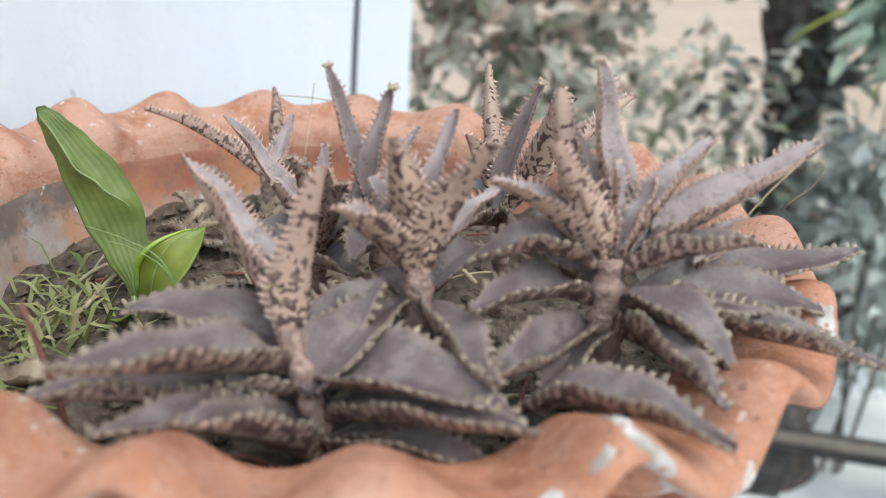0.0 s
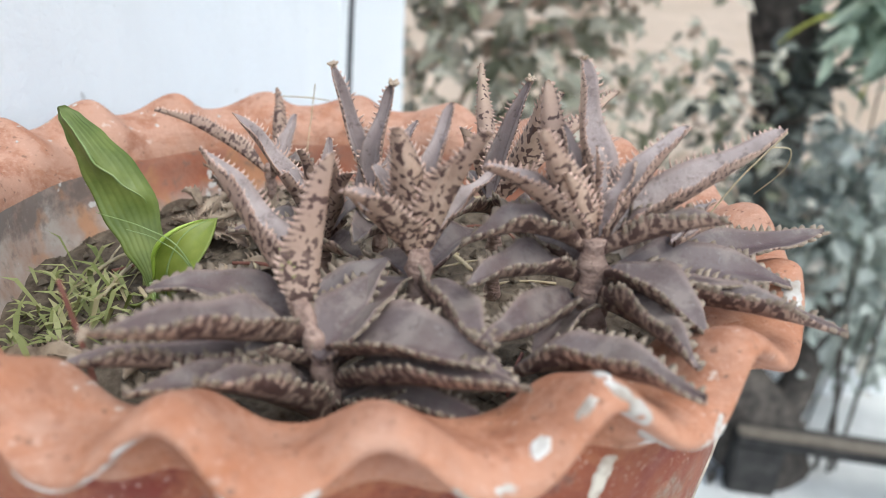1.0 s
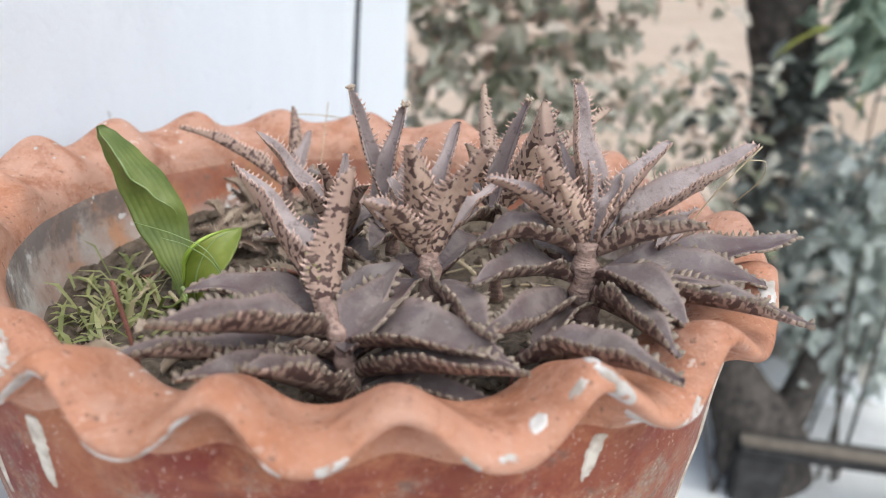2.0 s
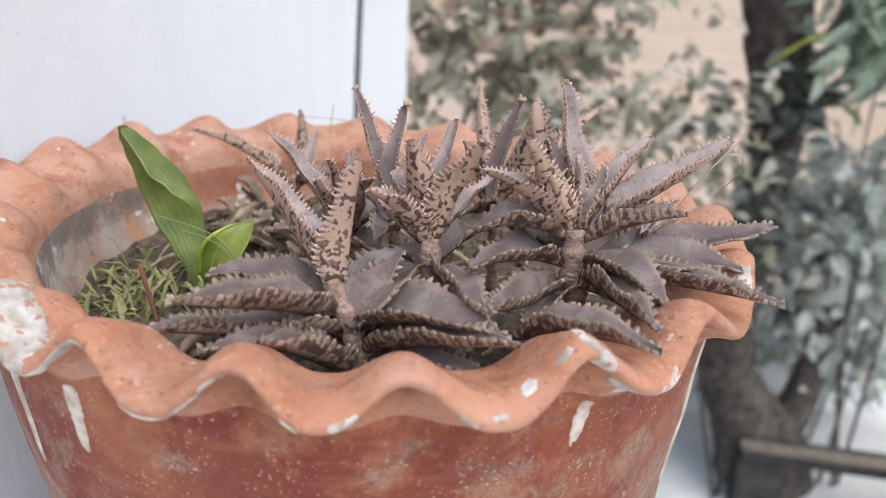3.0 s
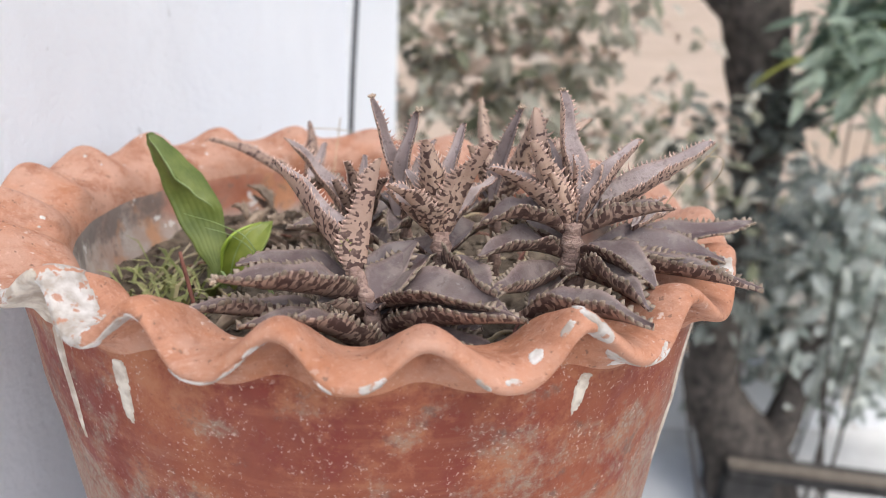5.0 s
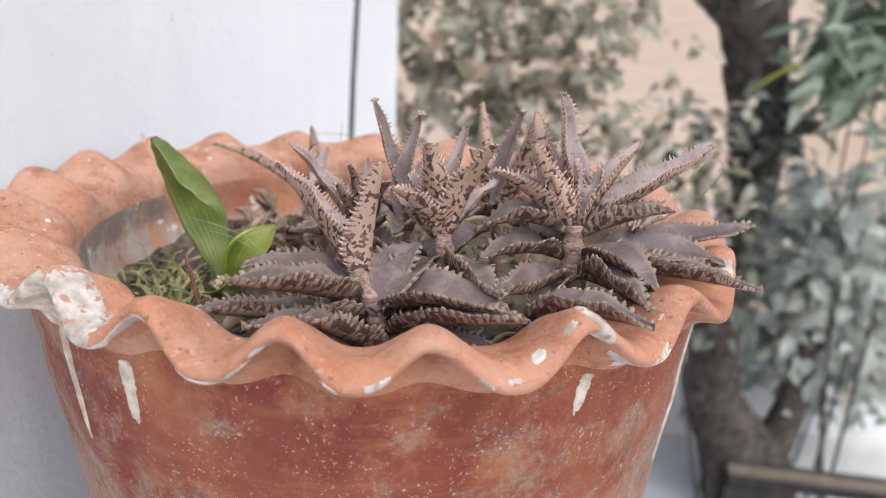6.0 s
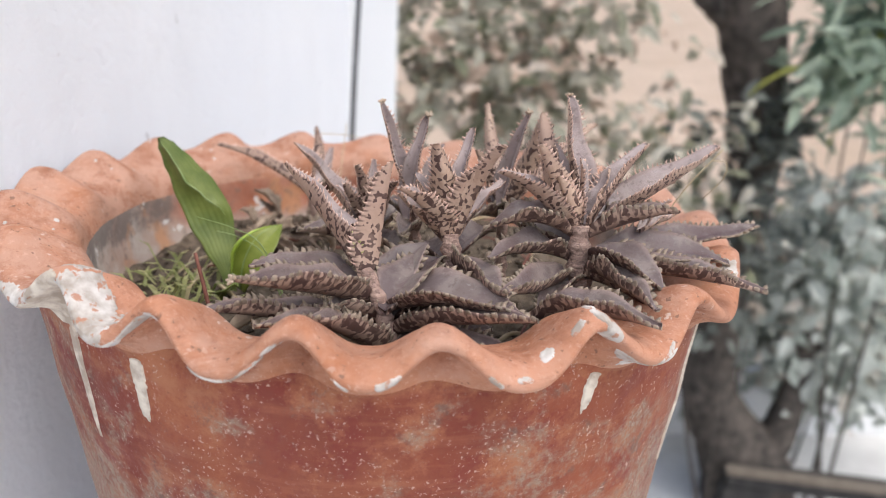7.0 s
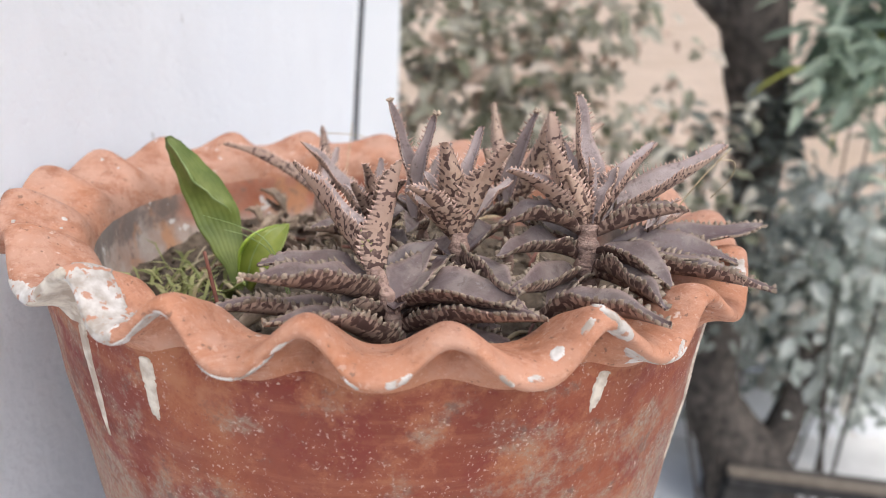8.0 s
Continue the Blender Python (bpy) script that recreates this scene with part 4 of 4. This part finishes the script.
    succulent("thin brown-grey succulent near the back of the pot", [(-0.042, 0.066, 1.350), (-0.044, 0.066, 1.37), (-0.045, 0.066, 1.384)], [
        ((-0.047, 0.066, 1.380), (-0.104, 0.083, 1.4065), 0.013, 0.02, 1.1, (0.3, 0.85, 0.5), up),
        ((-0.043, 0.072, 1.380), (-0.045, 0.102, 1.415), 0.013, 0.00, 0.95, (0.1, 0.9, -0.5), up),
        ((-0.042, 0.068, 1.380), (-0.034, 0.090, 1.404), 0.012, 0.00, 0.95, (0.0, -0.8, 0.5), up),
        ((-0.042, 0.062, 1.380), (-0.020, 0.044, 1.392), 0.015, 0.05, 0.80, (0, 0, 1), low),
    ], 17, 0.0034, (), True)
    succulent("pinkish succulent with narrow upright leaves behind the others", [(0.064, -0.014, 1.350), (0.062, -0.020, 1.385), (0.060, -0.026, 1.408)], [
        ((0.061, -0.024, 1.402), (0.057, 0.030, 1.4435), 0.014, 0.00, 1.0, (0.2, 0.8, -0.6), up),
        ((0.059, -0.028, 1.403), (0.069, -0.036, 1.4515), 0.0145, 0.00, 1.12, (-0.50, -0.80, 0.20), up),
        ((0.062, -0.026, 1.402), (0.076, -0.034, 1.4505), 0.017, 0.00, 1.0, (0.35, 0.9, 0.1), up),
        ((0.059, -0.026, 1.402), (0.045, -0.030, 1.432), 0.014, 0.00, 0.9, (0.5, 0.7, 0.2), up),
        ((0.064, -0.022, 1.402), (0.087, 0.000, 1.440), 0.014, 0.00, 1.0, (-0.4, 0.7, 0.1), up),
        ((0.068, -0.014, 1.400), (0.116, 0.020, 1.4375), 0.012, 0.00, 1.0, (-0.3, 0.8, 0.3), up),
        ((0.058, -0.028, 1.398), (0.040, -0.052, 1.404), 0.018, 0.05, 0.8, (0, 0, 1), low),
        ((0.062, -0.028, 1.398), (0.072, -0.058, 1.404), 0.018, 0.05, 0.8, (0, 0, 1), low),
        ((0.060, -0.022, 1.398), (0.052, 0.010, 1.402), 0.018, 0.05, 0.8, (0, 0, 1), low),
    ], 18, 0.0038, (1,))


def broad_leaf(plant, origin, base, tip, width, bend, fold, up, seed, roll=1, yellow=False, twist=0.0):
    """A fresh broad leaf with a raised folded edge."""
    rnd = random.Random(seed)
    length = (Vector(tip) - Vector(base)).length
    nu, across = 26, [k / 5 - 1 for k in range(11)]
    m = len(across)
    verts, faces = [], []
    for side in (0, 1):
        for k in range(nu + 1):
            u = k / nu
            h = width / 2 * max(0.04, min(1.0, 0.42 + 1.5 * u) * max(0.0, 1 - max(0.0, (u - 0.45) / 0.55) ** 2.1) ** 0.75)
            for s in across:
                a = fold * (1 - 0.3 * u)
                y = h * s * math.cos(a)
                z = h * abs(s) ** 1.5 * math.sin(a) + 0.0012 * math.sin(9 * u + 2 * s) * abs(s)
                y, z = y * math.cos(twist * u) - z * math.sin(twist * u), y * math.sin(twist * u) + z * math.cos(twist * u)
                z += bend * length * 4 * u * (1 - u)
                verts.append(Vector((u * length, y, z - side * 0.0006)))
    base_i = (nu + 1) * m
    for k in range(nu):
        for j in range(m - 1):
            a = k * m + j
            faces.append((a, a + m, a + m + 1, a + 1))
            faces.append((base_i + a, base_i + a + 1, base_i + a + m + 1, base_i + a + m))
        for j, flip in ((0, False), (m - 1, True)):
            a, b = k * m + j, (k + 1) * m + j
            q = (a, base_i + a, base_i + b, b)
            faces.append(q[::-1] if flip else q)
    ob = link_mesh("leaf", verts, faces, GREEN_LIGHT if yellow else GREEN, plant)
    ob.matrix_local = Matrix.Translation(-Vector(origin)) @ set_frame(base, tip, up)
    # a pale crease runs from the middle of the base to the margin at the tip
    ridge = []
    for k in range(nu):
        f = 5.0 + roll * 3.6 * (k / nu) ** 0.8
        c = int(f)
        ridge.append(verts[k * m + c].lerp(verts[k * m + min(m - 1, c + 1)], f - c))
    v, f = tube_data(ridge, [0.00045 * (1.15 - 0.8 * k / nu) for k in range(nu)], 6)
    link_mesh("midrib", v, f, GREEN_EDGE, ob, "pale green crease")
    # the margin is rolled along one side
    edge = [verts[k * m + (0 if roll < 0 else m - 1)] for k in range(4, nu - 1)]
    n = len(edge)
    v, f = tube_data(edge, [0.0011 * math.sin(math.pi * (0.12 + 0.85 * k / n)) for k in range(n)], 6)
    link_mesh("margin", v, f, GREEN_YELLOW if yellow else GREEN_EDGE, ob, "pale rolled leaf margin")


def creased_leaf(plant, origin, base, tip, width, up):
    """A tall fresh leaf with a blunt tip, folded along a crooked pale crease that swings from one side to the other."""
    length = (Vector(tip) - Vector(base)).length
    nu, m = 40, 25

    def along(rows, u):
        for (a, x), (b, y) in zip(rows, rows[1:]):
            if u <= b:
                t = (u - a) / (b - a)
                return x + (y - x) * t * t * (3 - 2 * t)
        return rows[-1][1]

    outline = [(0, 0.18), (0.12, 0.34), (0.30, 0.74), (0.46, 0.98), (0.65, 0.90), (0.82, 0.62), (0.94, 0.38), (1.0, 0.14)]
    crease = [(0, 0.55), (0.46, 0.62), (0.60, 0.10), (0.72, -0.32), (0.86, -0.30), (1.0, -0.55)]
    height = [(0, 0.0), (0.36, 0.0), (0.55, 0.55), (0.75, 1.0), (0.92, 0.8), (1.0, 0.3)]
    verts, faces = [], []
    for side in (0, 1):
        for k in range(nu + 1):
            u = k / nu
            h = width / 2 * along(outline, u)
            sc, hc = along(crease, u), along(height, u) * 0.0075
            for j in range(m):
                s = 2 * j / (m - 1) - 1
                d = (s - sc) / (1 - sc) if s > sc else (sc - s) / (1 + sc)
                z = hc * (1 - d) ** (1.0 if s > sc else 2.2) - 0.0016 * abs(s) ** 2 * along(outline, u)
                z += 0.0006 * math.sin(11 * u + 2.5 * s) * abs(s) + 0.00025 * math.sin(26 * s)
                z -= 0.030 * length * 4 * u * (1 - u)
                verts.append(Vector((u * length, -h * s - 0.0060 * math.sin(3.14 * u), z - side * 0.0006)))
    o = (nu + 1) * m
    for k in range(nu):
        for j in range(m - 1):
            a = k * m + j
            faces.append((a, a + m, a + m + 1, a + 1))
            faces.append((o + a, o + a + 1, o + a + m + 1, o + a + m))
        for j, flip in ((0, False), (m - 1, True)):
            a, b = k * m + j, (k + 1) * m + j
            q = (a, o + a, o + b, b)
            faces.append(q[::-1] if flip else q)
    faces.append(tuple([nu * m + j for j in range(m)] + [o + nu * m + j for j in range(m)][::-1]))
    ob = link_mesh("leaf", verts, faces, GREEN, plant)
    ob.matrix_local = Matrix.Translation(-Vector(origin)) @ set_frame(base, tip, up)
    ridge = []
    for k in range(int(nu * 0.46), nu):
        f = (along(crease, k / nu) + 1) / 2 * (m - 1)
        c = int(f)
        ridge.append(verts[k * m + c].lerp(verts[k * m + c + 1], f - c))
    n = len(ridge)
    v, f = tube_data(ridge, [0.00055 * math.sin(math.pi * (0.08 + 0.84 * k / n)) for k in range(n)], 6)
    link_mesh("midrib", v, f, GREEN_EDGE, ob, "pale green crease")


def build_weeds():
    o = (-0.084, -0.028, SOIL_Z)
    plant = thing("green_weed", o, "fresh green broad-leaved weed growing in the soil", "weed")
    creased_leaf(plant, o, (-0.078, -0.020, 1.349), (-0.1145, -0.001, 1.4265), 0.0235, (0.35, -0.93, 0.15))
    broad_leaf(plant, o, (-0.074, -0.022, 1.352), (-0.052, -0.016, 1.386), 0.020, 0.22, 0.55, (-0.25, -0.90, 0.35), 2, 1, True)
    broad_leaf(plant, o, (-0.080, -0.030, 1.350), (-0.070, -0.050, 1.366), 0.012, 0.10, 0.4, (0.1, -0.6, 0.8), 3)
    rnd = random.Random(8)
    blocks = []
    for _ in range(150):
        cx, cy = rnd.gauss(-0.108, 0.014), rnd.gauss(-0.036, 0.024)
        if math.hypot(cx, cy) > 0.134:
            continue
        a, ln, w = rnd.uniform(0, 6.3), rnd.uniform(0.006, 0.020), rnd.uniform(0.0005, 0.0014)
        d = Vector((math.cos(a), math.sin(a), 0))
        s = Vector((-d.y, d.x, 0)) * w
        p = Vector((cx, cy, SOIL_Z - 0.001))
        rise = rnd.uniform(0.4, 1.5)
        q, t = p + d * ln * 0.5 + Vector((0, 0, ln * 0.55 * rise)), p + d * ln + Vector((0, 0, ln * 0.6 * rise))
        dn = Vector((0, 0, -0.0003))
        blocks.append(([p - s * 0.7, p + s * 0.7, q - s, q + s, t, q + dn * 2], [(0, 1, 3, 2), (2, 3, 4), (0, 2, 5), (2, 4, 5), (4, 3, 5), (3, 1, 5)]))
    v, f = merge(blocks)
    ob = link_mesh("small_weeds", v, f, GRASS, smooth=False)
    tagged(ob, "tuft of tiny grassy weeds on the soil", "weeds", kind="stuff")
    # thin pale blades across the green weed
    for pts in ([(-0.045, -0.050, 1.352), (-0.056, -0.052, 1.386), (-0.070, -0.048, 1.394), (-0.088, -0.045, 1.3985)], [(-0.047, -0.048, 1.352), (-0.056, -0.048, 1.380), (-0.068, -0.044, 1.388), (-0.080, -0.040, 1.390)]):
        p = spline(pts, 18)
        v, f = tube_data(p, [0.00038 * (1.2 - k / 20) for k in range(19)], 5)
        ob = link_mesh("grass_blade", v, f, GREEN_EDGE)
        tagged(ob, "thin pale green grass blade", "grass")


def build_litter():
    p = spline([(-0.064, -0.116, 1.352), (-0.066, -0.117, 1.38), (-0.0705, -0.117, 1.407)], 14)
    v, f = tube_data(p, [0.0009 * (1.1 - 0.35 * k / 14) for k in range(15)], 8, 0.2, 3)
    ob = link_mesh("twig", v, f, TWIG)
    tagged(ob, "short broken reddish brown twig stuck in the soil", "twig")
    rnd = random.Random(21)
    for k in range(46):
        r, a = 0.125 * math.sqrt(rnd.random()), rnd.uniform(0, 6.3)
        x, y = r * math.cos(a), r * math.sin(a)
        b, ln = rnd.uniform(0, 6.3), rnd.uniform(0.012, 0.04)
        d = Vector((math.cos(b), math.sin(b), rnd.uniform(-0.05, 0.18)))
        q = Vector((x, y, SOIL_Z + 0.0035))
        pts = spline([q - d * ln / 2, q + Vector((0, 0, rnd.uniform(0, 0.003))), q + d * ln / 2], 8)
        if max(math.hypot(p.x, p.y) for p in pts) > 0.135:
            continue
        v, f = tube_data(pts, [rnd.uniform(0.0005, 0.0012)] * 9, 5, 0.3, k)
        ob = link_mesh("straw", v, f, STRAW if rnd.random() < 0.6 else TWIG)
        tagged(ob, "dry stalk lying on the soil", "dry stalk", group="dry stalks on the soil")
    # withered leaves that have dropped
    for k, (x, y, turn, ln) in enumerate([(-0.070, -0.085, 20, 0.050), (-0.088, -0.072, 170, 0.038), (-0.040, -0.070, 60, 0.040), (-0.050, 0.030, 150, 0.045), (-0.020, 0.050, 30, 0.040), (-0.075, 0.045, 80, 0.036), (0.0, 0.075, 110, 0.040), (-0.030, 0.010, 200, 0.035), (-0.095, 0.010, 40, 0.030), (0.050, -0.120, 10, 0.036), (0.020, -0.128, 160, 0.034)]):
        verts, faces, slots, uvs = leaf_data(ln, rnd.uniform(0.009, 0.014), rnd.uniform(-0.1, 0.14), rnd, rnd.uniform(0.6, 1.2), True)
        ob = link_mesh("withered_leaf", verts, faces, DEAD)
        ob.matrix_world = pose(x, y, SOIL_Z + 0.004, rnd.uniform(-50, 50), rnd.uniform(-14, 4), turn)
        tagged(ob, "withered tan succulent leaf fallen on the soil", "dry leaf", group="withered leaves on the soil")
    # a heap of curled, dried-up leaves against the far wall of the pot
    for k in range(34):
        x, y = rnd.gauss(-0.052, 0.022), rnd.gauss(0.046, 0.026)
        ln = rnd.uniform(0.014, 0.030)
        if math.hypot(x, y) > 0.108:
            continue
        verts, faces, slots, uvs = leaf_data(ln, rnd.uniform(0.006, 0.011), rnd.uniform(-0.25, 0.30), rnd, rnd.uniform(0.7, 1.3), True)
        ob = link_mesh("withered_leaf", verts, faces, DEAD if rnd.random() < 0.6 else DEAD_DARK)
        ob.matrix_world = pose(x, y, SOIL_Z + rnd.uniform(0.003, 0.014), rnd.uniform(-80, 80), rnd.uniform(-35, 10), rnd.uniform(0, 360))
        tagged(ob, "curled dry brown leaf in a heap of litter on the soil", "dry leaf", group="withered leaves on the soil")
    # hair-thin dry stalks that stick out over the rim
    for pts, r in (([(0.125, -0.06, 1.395), (0.140, -0.060, 1.422), (0.156, -0.058, 1.441)], 0.0003), ([(0.150, -0.06, 1.436), (0.160, -0.055, 1.434), (0.162, -0.05, 1.425), (0.158, -0.04, 1.412)], 0.00025),
                   ([(-0.03, 0.10, 1.38), (-0.028, 0.11, 1.40), (-0.026, 0.112, 1.416)], 0.0003), ([(-0.044, 0.11, 1.409), (-0.03, 0.111, 1.4085), (-0.018, 0.112, 1.407)], 0.0003)):
        p = spline(pts, 16)
        v, f = tube_data(p, [r] * 17, 5)
        ob = link_mesh("dry_stalk", v, f, STRAW)
        tagged(ob, "hair-thin dry grass stalk", "dry stalk")
    # fallen plantlets that have rooted
    for k in range(12):
        if k < 9:
            x, y = rnd.uniform(-0.075, -0.025), rnd.uniform(0.0, 0.075)
        else:
            x, y = rnd.uniform(-0.05, 0.05), rnd.uniform(-0.07, 0.10)
        s = rnd.uniform(0.0032, 0.0058)
        ob = thing("seedling", (0, 0, 0), "", "")
        lv, lf = tube_data([(0.12 * s, 0, 0.05 * s), (0.6 * s, 0, 0.32 * s), (1.05 * s, 0, 0.52 * s)], [0.15 * s, 0.30 * s, 0.12 * s], 7)
        first = link_mesh("leaflet", lv, lf, TOOTH_GREY, ob)
        for j in range(1, 7):
            other = new("leaflet", first.data)
            other.parent = ob
            other.matrix_local = Matrix.Rotation(2 * math.pi * j / 7 + rnd.uniform(-0.2, 0.2), 4, "Z") @ Matrix.Scale(rnd.uniform(0.75, 1.1), 4)
        ob.matrix_world = pose(x, y, SOIL_Z + 0.35 * s, rnd.uniform(-25, 25), rnd.uniform(-25, 25), rnd.uniform(0, 360))
        tagged(ob, "tiny pale succulent seedling rooted in the soil", "seedling", group="seedlings in the soil")


# ---------------------------------------------------------------- the garden behind
def shrub(name, label, base, boxes, material, count, size, ratio, seed, stems=7, droop=0.3):
    """A shrub: stems from its base and a crown of many small folded leaves with gaps. boxes: the crown's clumps, as centre, radius and weight."""
    rnd = random.Random(seed)
    plant = thing(name, base, label, "shrub")
    o = Vector(base)
    blocks = []
    for k in range(stems):
        c, r, w = boxes[k % len(boxes)]
        e = Vector(c) + Vector((rnd.uniform(-1, 1) * r[0], rnd.uniform(-1, 1) * r[1], rnd.uniform(-0.3, 0.9) * r[2]))
        s = o + Vector((rnd.uniform(-0.08, 0.08), rnd.uniform(-0.05, 0.05), -0.02))
        mid = s.lerp(e, 0.5) + Vector((rnd.uniform(-0.12, 0.12), rnd.uniform(-0.1, 0.1), 0.05))
        p = spline([s - o, mid - o, e - o], 12)
        v, f = tube_data(p, [0.009 * (1 - 0.8 * j / 12) for j in range(13)], 6, 0.2, k)
        link_mesh("branch", v, f, BARK, plant)
    blocks = []
    weights = [b[2] for b in boxes]
    while len(blocks) < count:
        c, r, w = rnd.choices(boxes, weights)[0]
        p = Vector([c[k] + max(-1.6, min(1.6, rnd.gauss(0, 0.62))) * r[k] for k in range(3)])
        if noise.noise(p * 7.0 + Vector((seed, 0, 0))) < -0.10:
            continue
        ln = size * rnd.uniform(0.6, 1.3)
        wd = ln * ratio
        d = Vector((rnd.uniform(-1, 1), rnd.uniform(-1, 1), rnd.uniform(-0.6, 0.7) - droop)).normalized()
        up = Vector((rnd.uniform(-0.4, 0.8), rnd.uniform(-1.1, 0.0), 0.9)).normalized()
        y = up.cross(d).normalized()
        z = d.cross(y)
        p = p - o
        sag = z * -0.10 * ln
        cup = z * 0.18 * wd
        vs = [p, p + d * ln * 0.3 + y * wd * 0.42 + cup, p + d * ln * 0.3 - y * wd * 0.42 + cup, p + d * ln * 0.42, p + d * ln * 0.7 + y * wd * 0.36 + cup + sag, p + d * ln * 0.7 - y * wd * 0.36 + cup + sag, p + d * ln + sag * 2]
        blocks.append((vs, [(0, 3, 1), (0, 2, 3), (1, 3, 4), (2, 5, 3), (3, 6, 4), (3, 5, 6)]))
    v, f = merge(blocks)
    crown = link_mesh("crown", v, f, material, plant, "uneven crown of many small leaves", smooth=False)
    tagged(crown, kind="stuff")
    return plant


def build_garden():
    trunk = thing("tree", (1.52, 2.35, GROUND), "dark-barked tree forking low over the bed", "tree")
    o = Vector((1.52, 2.35, GROUND))
    def limb(pts, radii, seed, name, label):
        p = [q - o for q in spline(pts, 36)]
        n = len(radii) - 1
        rr = []
        for k in range(37):
            u = k / 36 * n
            i = min(int(u), n - 1)
            rr.append(radii[i] + (radii[i + 1] - radii[i]) * (u - i))
        v, f = tube_data(p, rr, 14, 0.14, seed)
        link_mesh(name, v, f, BARK, trunk, label)
    limb([(1.68, 2.35, GROUND - 0.05), (1.61, 2.35, -0.48), (1.50, 2.35, -0.30), (1.38, 2.34, -0.10), (1.36, 2.33, 0.20), (1.37, 2.33, 0.55), (1.38, 2.33, 1.0), (1.27, 2.33, 1.48), (1.16, 2.36, 2.1), (1.1, 2.4, 2.7)], [0.22, 0.195, 0.15, 0.118, 0.096, 0.085, 0.105, 0.120, 0.09, 0.06], 1, "trunk", "dark leaning trunk")
    limb([(1.62, 2.35, -0.50), (1.72, 2.35, -0.34), (1.77, 2.36, -0.14), (1.80, 2.38, 0.15), (1.82, 2.40, 0.55)], [0.15, 0.085, 0.060, 0.045, 0.030], 2, "fork", "")
    limb([(1.27, 2.33, 1.36), (1.10, 2.35, 1.52), (0.92, 2.38, 1.75), (0.80, 2.4, 2.1)], [0.050, 0.052, 0.045, 0.03], 3, "limb", "greyish side limb")
    shrub("garden_shrub", "grey-green leafy shrub with dry gaps behind the pot", (0.55, 2.0, GROUND), [
        ((0.14, 1.95, 1.32), (0.16, 0.16, 0.30), 2.3), ((0.30, 1.95, 1.20), (0.18, 0.16, 0.30), 1.8), ((0.55, 1.95, 1.42), (0.25, 0.18, 0.25), 2.2), ((0.60, 2.0, 1.05), (0.30, 0.2, 0.20), 1.5),
        ((0.30, 2.0, 0.75), (0.30, 0.2, 0.3), 1.6), ((0.95, 2.05, 0.80), (0.25, 0.2, 0.22), 1.6)], FOLIAGE, 1750, 0.074, 0.60, 31, 6)
    shrub("dusty_shrub", "pale dusty shrub in the bed behind the tree", (1.95, 2.68, GROUND), [
        ((1.75, 2.6, 0.45), (0.28, 0.2, 0.26), 2.4), ((2.1, 2.65, 0.42), (0.30, 0.2, 0.27), 2.6), ((1.85, 2.6, 0.05), (0.32, 0.2, 0.22), 2.6), ((2.2, 2.65, 0.02), (0.3, 0.2, 0.28), 2.2), ((1.78, 2.3, 0.50), (0.22, 0.1, 0.26), 1.8)], FOLIAGE_DUSTY, 3000, 0.098, 0.62, 32, 5)
    shrub("leafy_creeper", "dark leafy growth climbing the tree trunk", (1.42, 2.18, GROUND), [
        ((1.33, 2.14, 1.05), (0.15, 0.05, 0.16), 1.2), ((1.33, 2.14, 0.60), (0.18, 0.06, 0.3), 1.6), ((1.06, 2.16, 1.02), (0.10, 0.05, 0.05), 0.25)], FOLIAGE_DARK, 260, 0.098, 0.5, 33, 3)
    shrub("oleander_shrub", "green shrub with long narrow leaves and a few yellow ones", (1.95, 2.3, GROUND), [
        ((1.58, 2.12, 1.40), (0.20, 0.12, 0.17), 2.2), ((1.72, 2.2, 1.36), (0.20, 0.12, 0.20), 2.0), ((1.95, 2.25, 1.15), (0.20, 0.14, 0.22), 1.2), ((1.85, 2.2, 1.6), (0.3, 0.15, 0.2), 1.5)], FOLIAGE_LONG, 560, 0.17, 0.26, 34, 4, 0.35)
    # a low slab on two posts that runs past the foot of the tree
    bench = thing("garden_bench", (1.425, 2.128, GROUND), "low dark concrete bench with a sandy edge beside the tree", "bench")
    bench.rotation_euler = (0, 0, radians(-12.9))
    part("slab", box_bm((0.0, 0.0, 0.285), (2.2, 0.12, 0.342), 0.008), CONCRETE, bench)
    part("top_edge", box_bm((-0.01, -0.012, 0.3425), (2.21, 0.05, 0.362), 0.006), BEIGE, bench, "sandy top edge")
    for x in (-0.005, 1.9):
        part("post", box_bm((x, 0.012, -0.01), (x + 0.20, 0.11, 0.2865), 0.012), CONCRETE, bench)


build_setting()
build_cable()
build_pot()
build_soil()
build_succulents()
build_weeds()
build_litter()
build_garden()
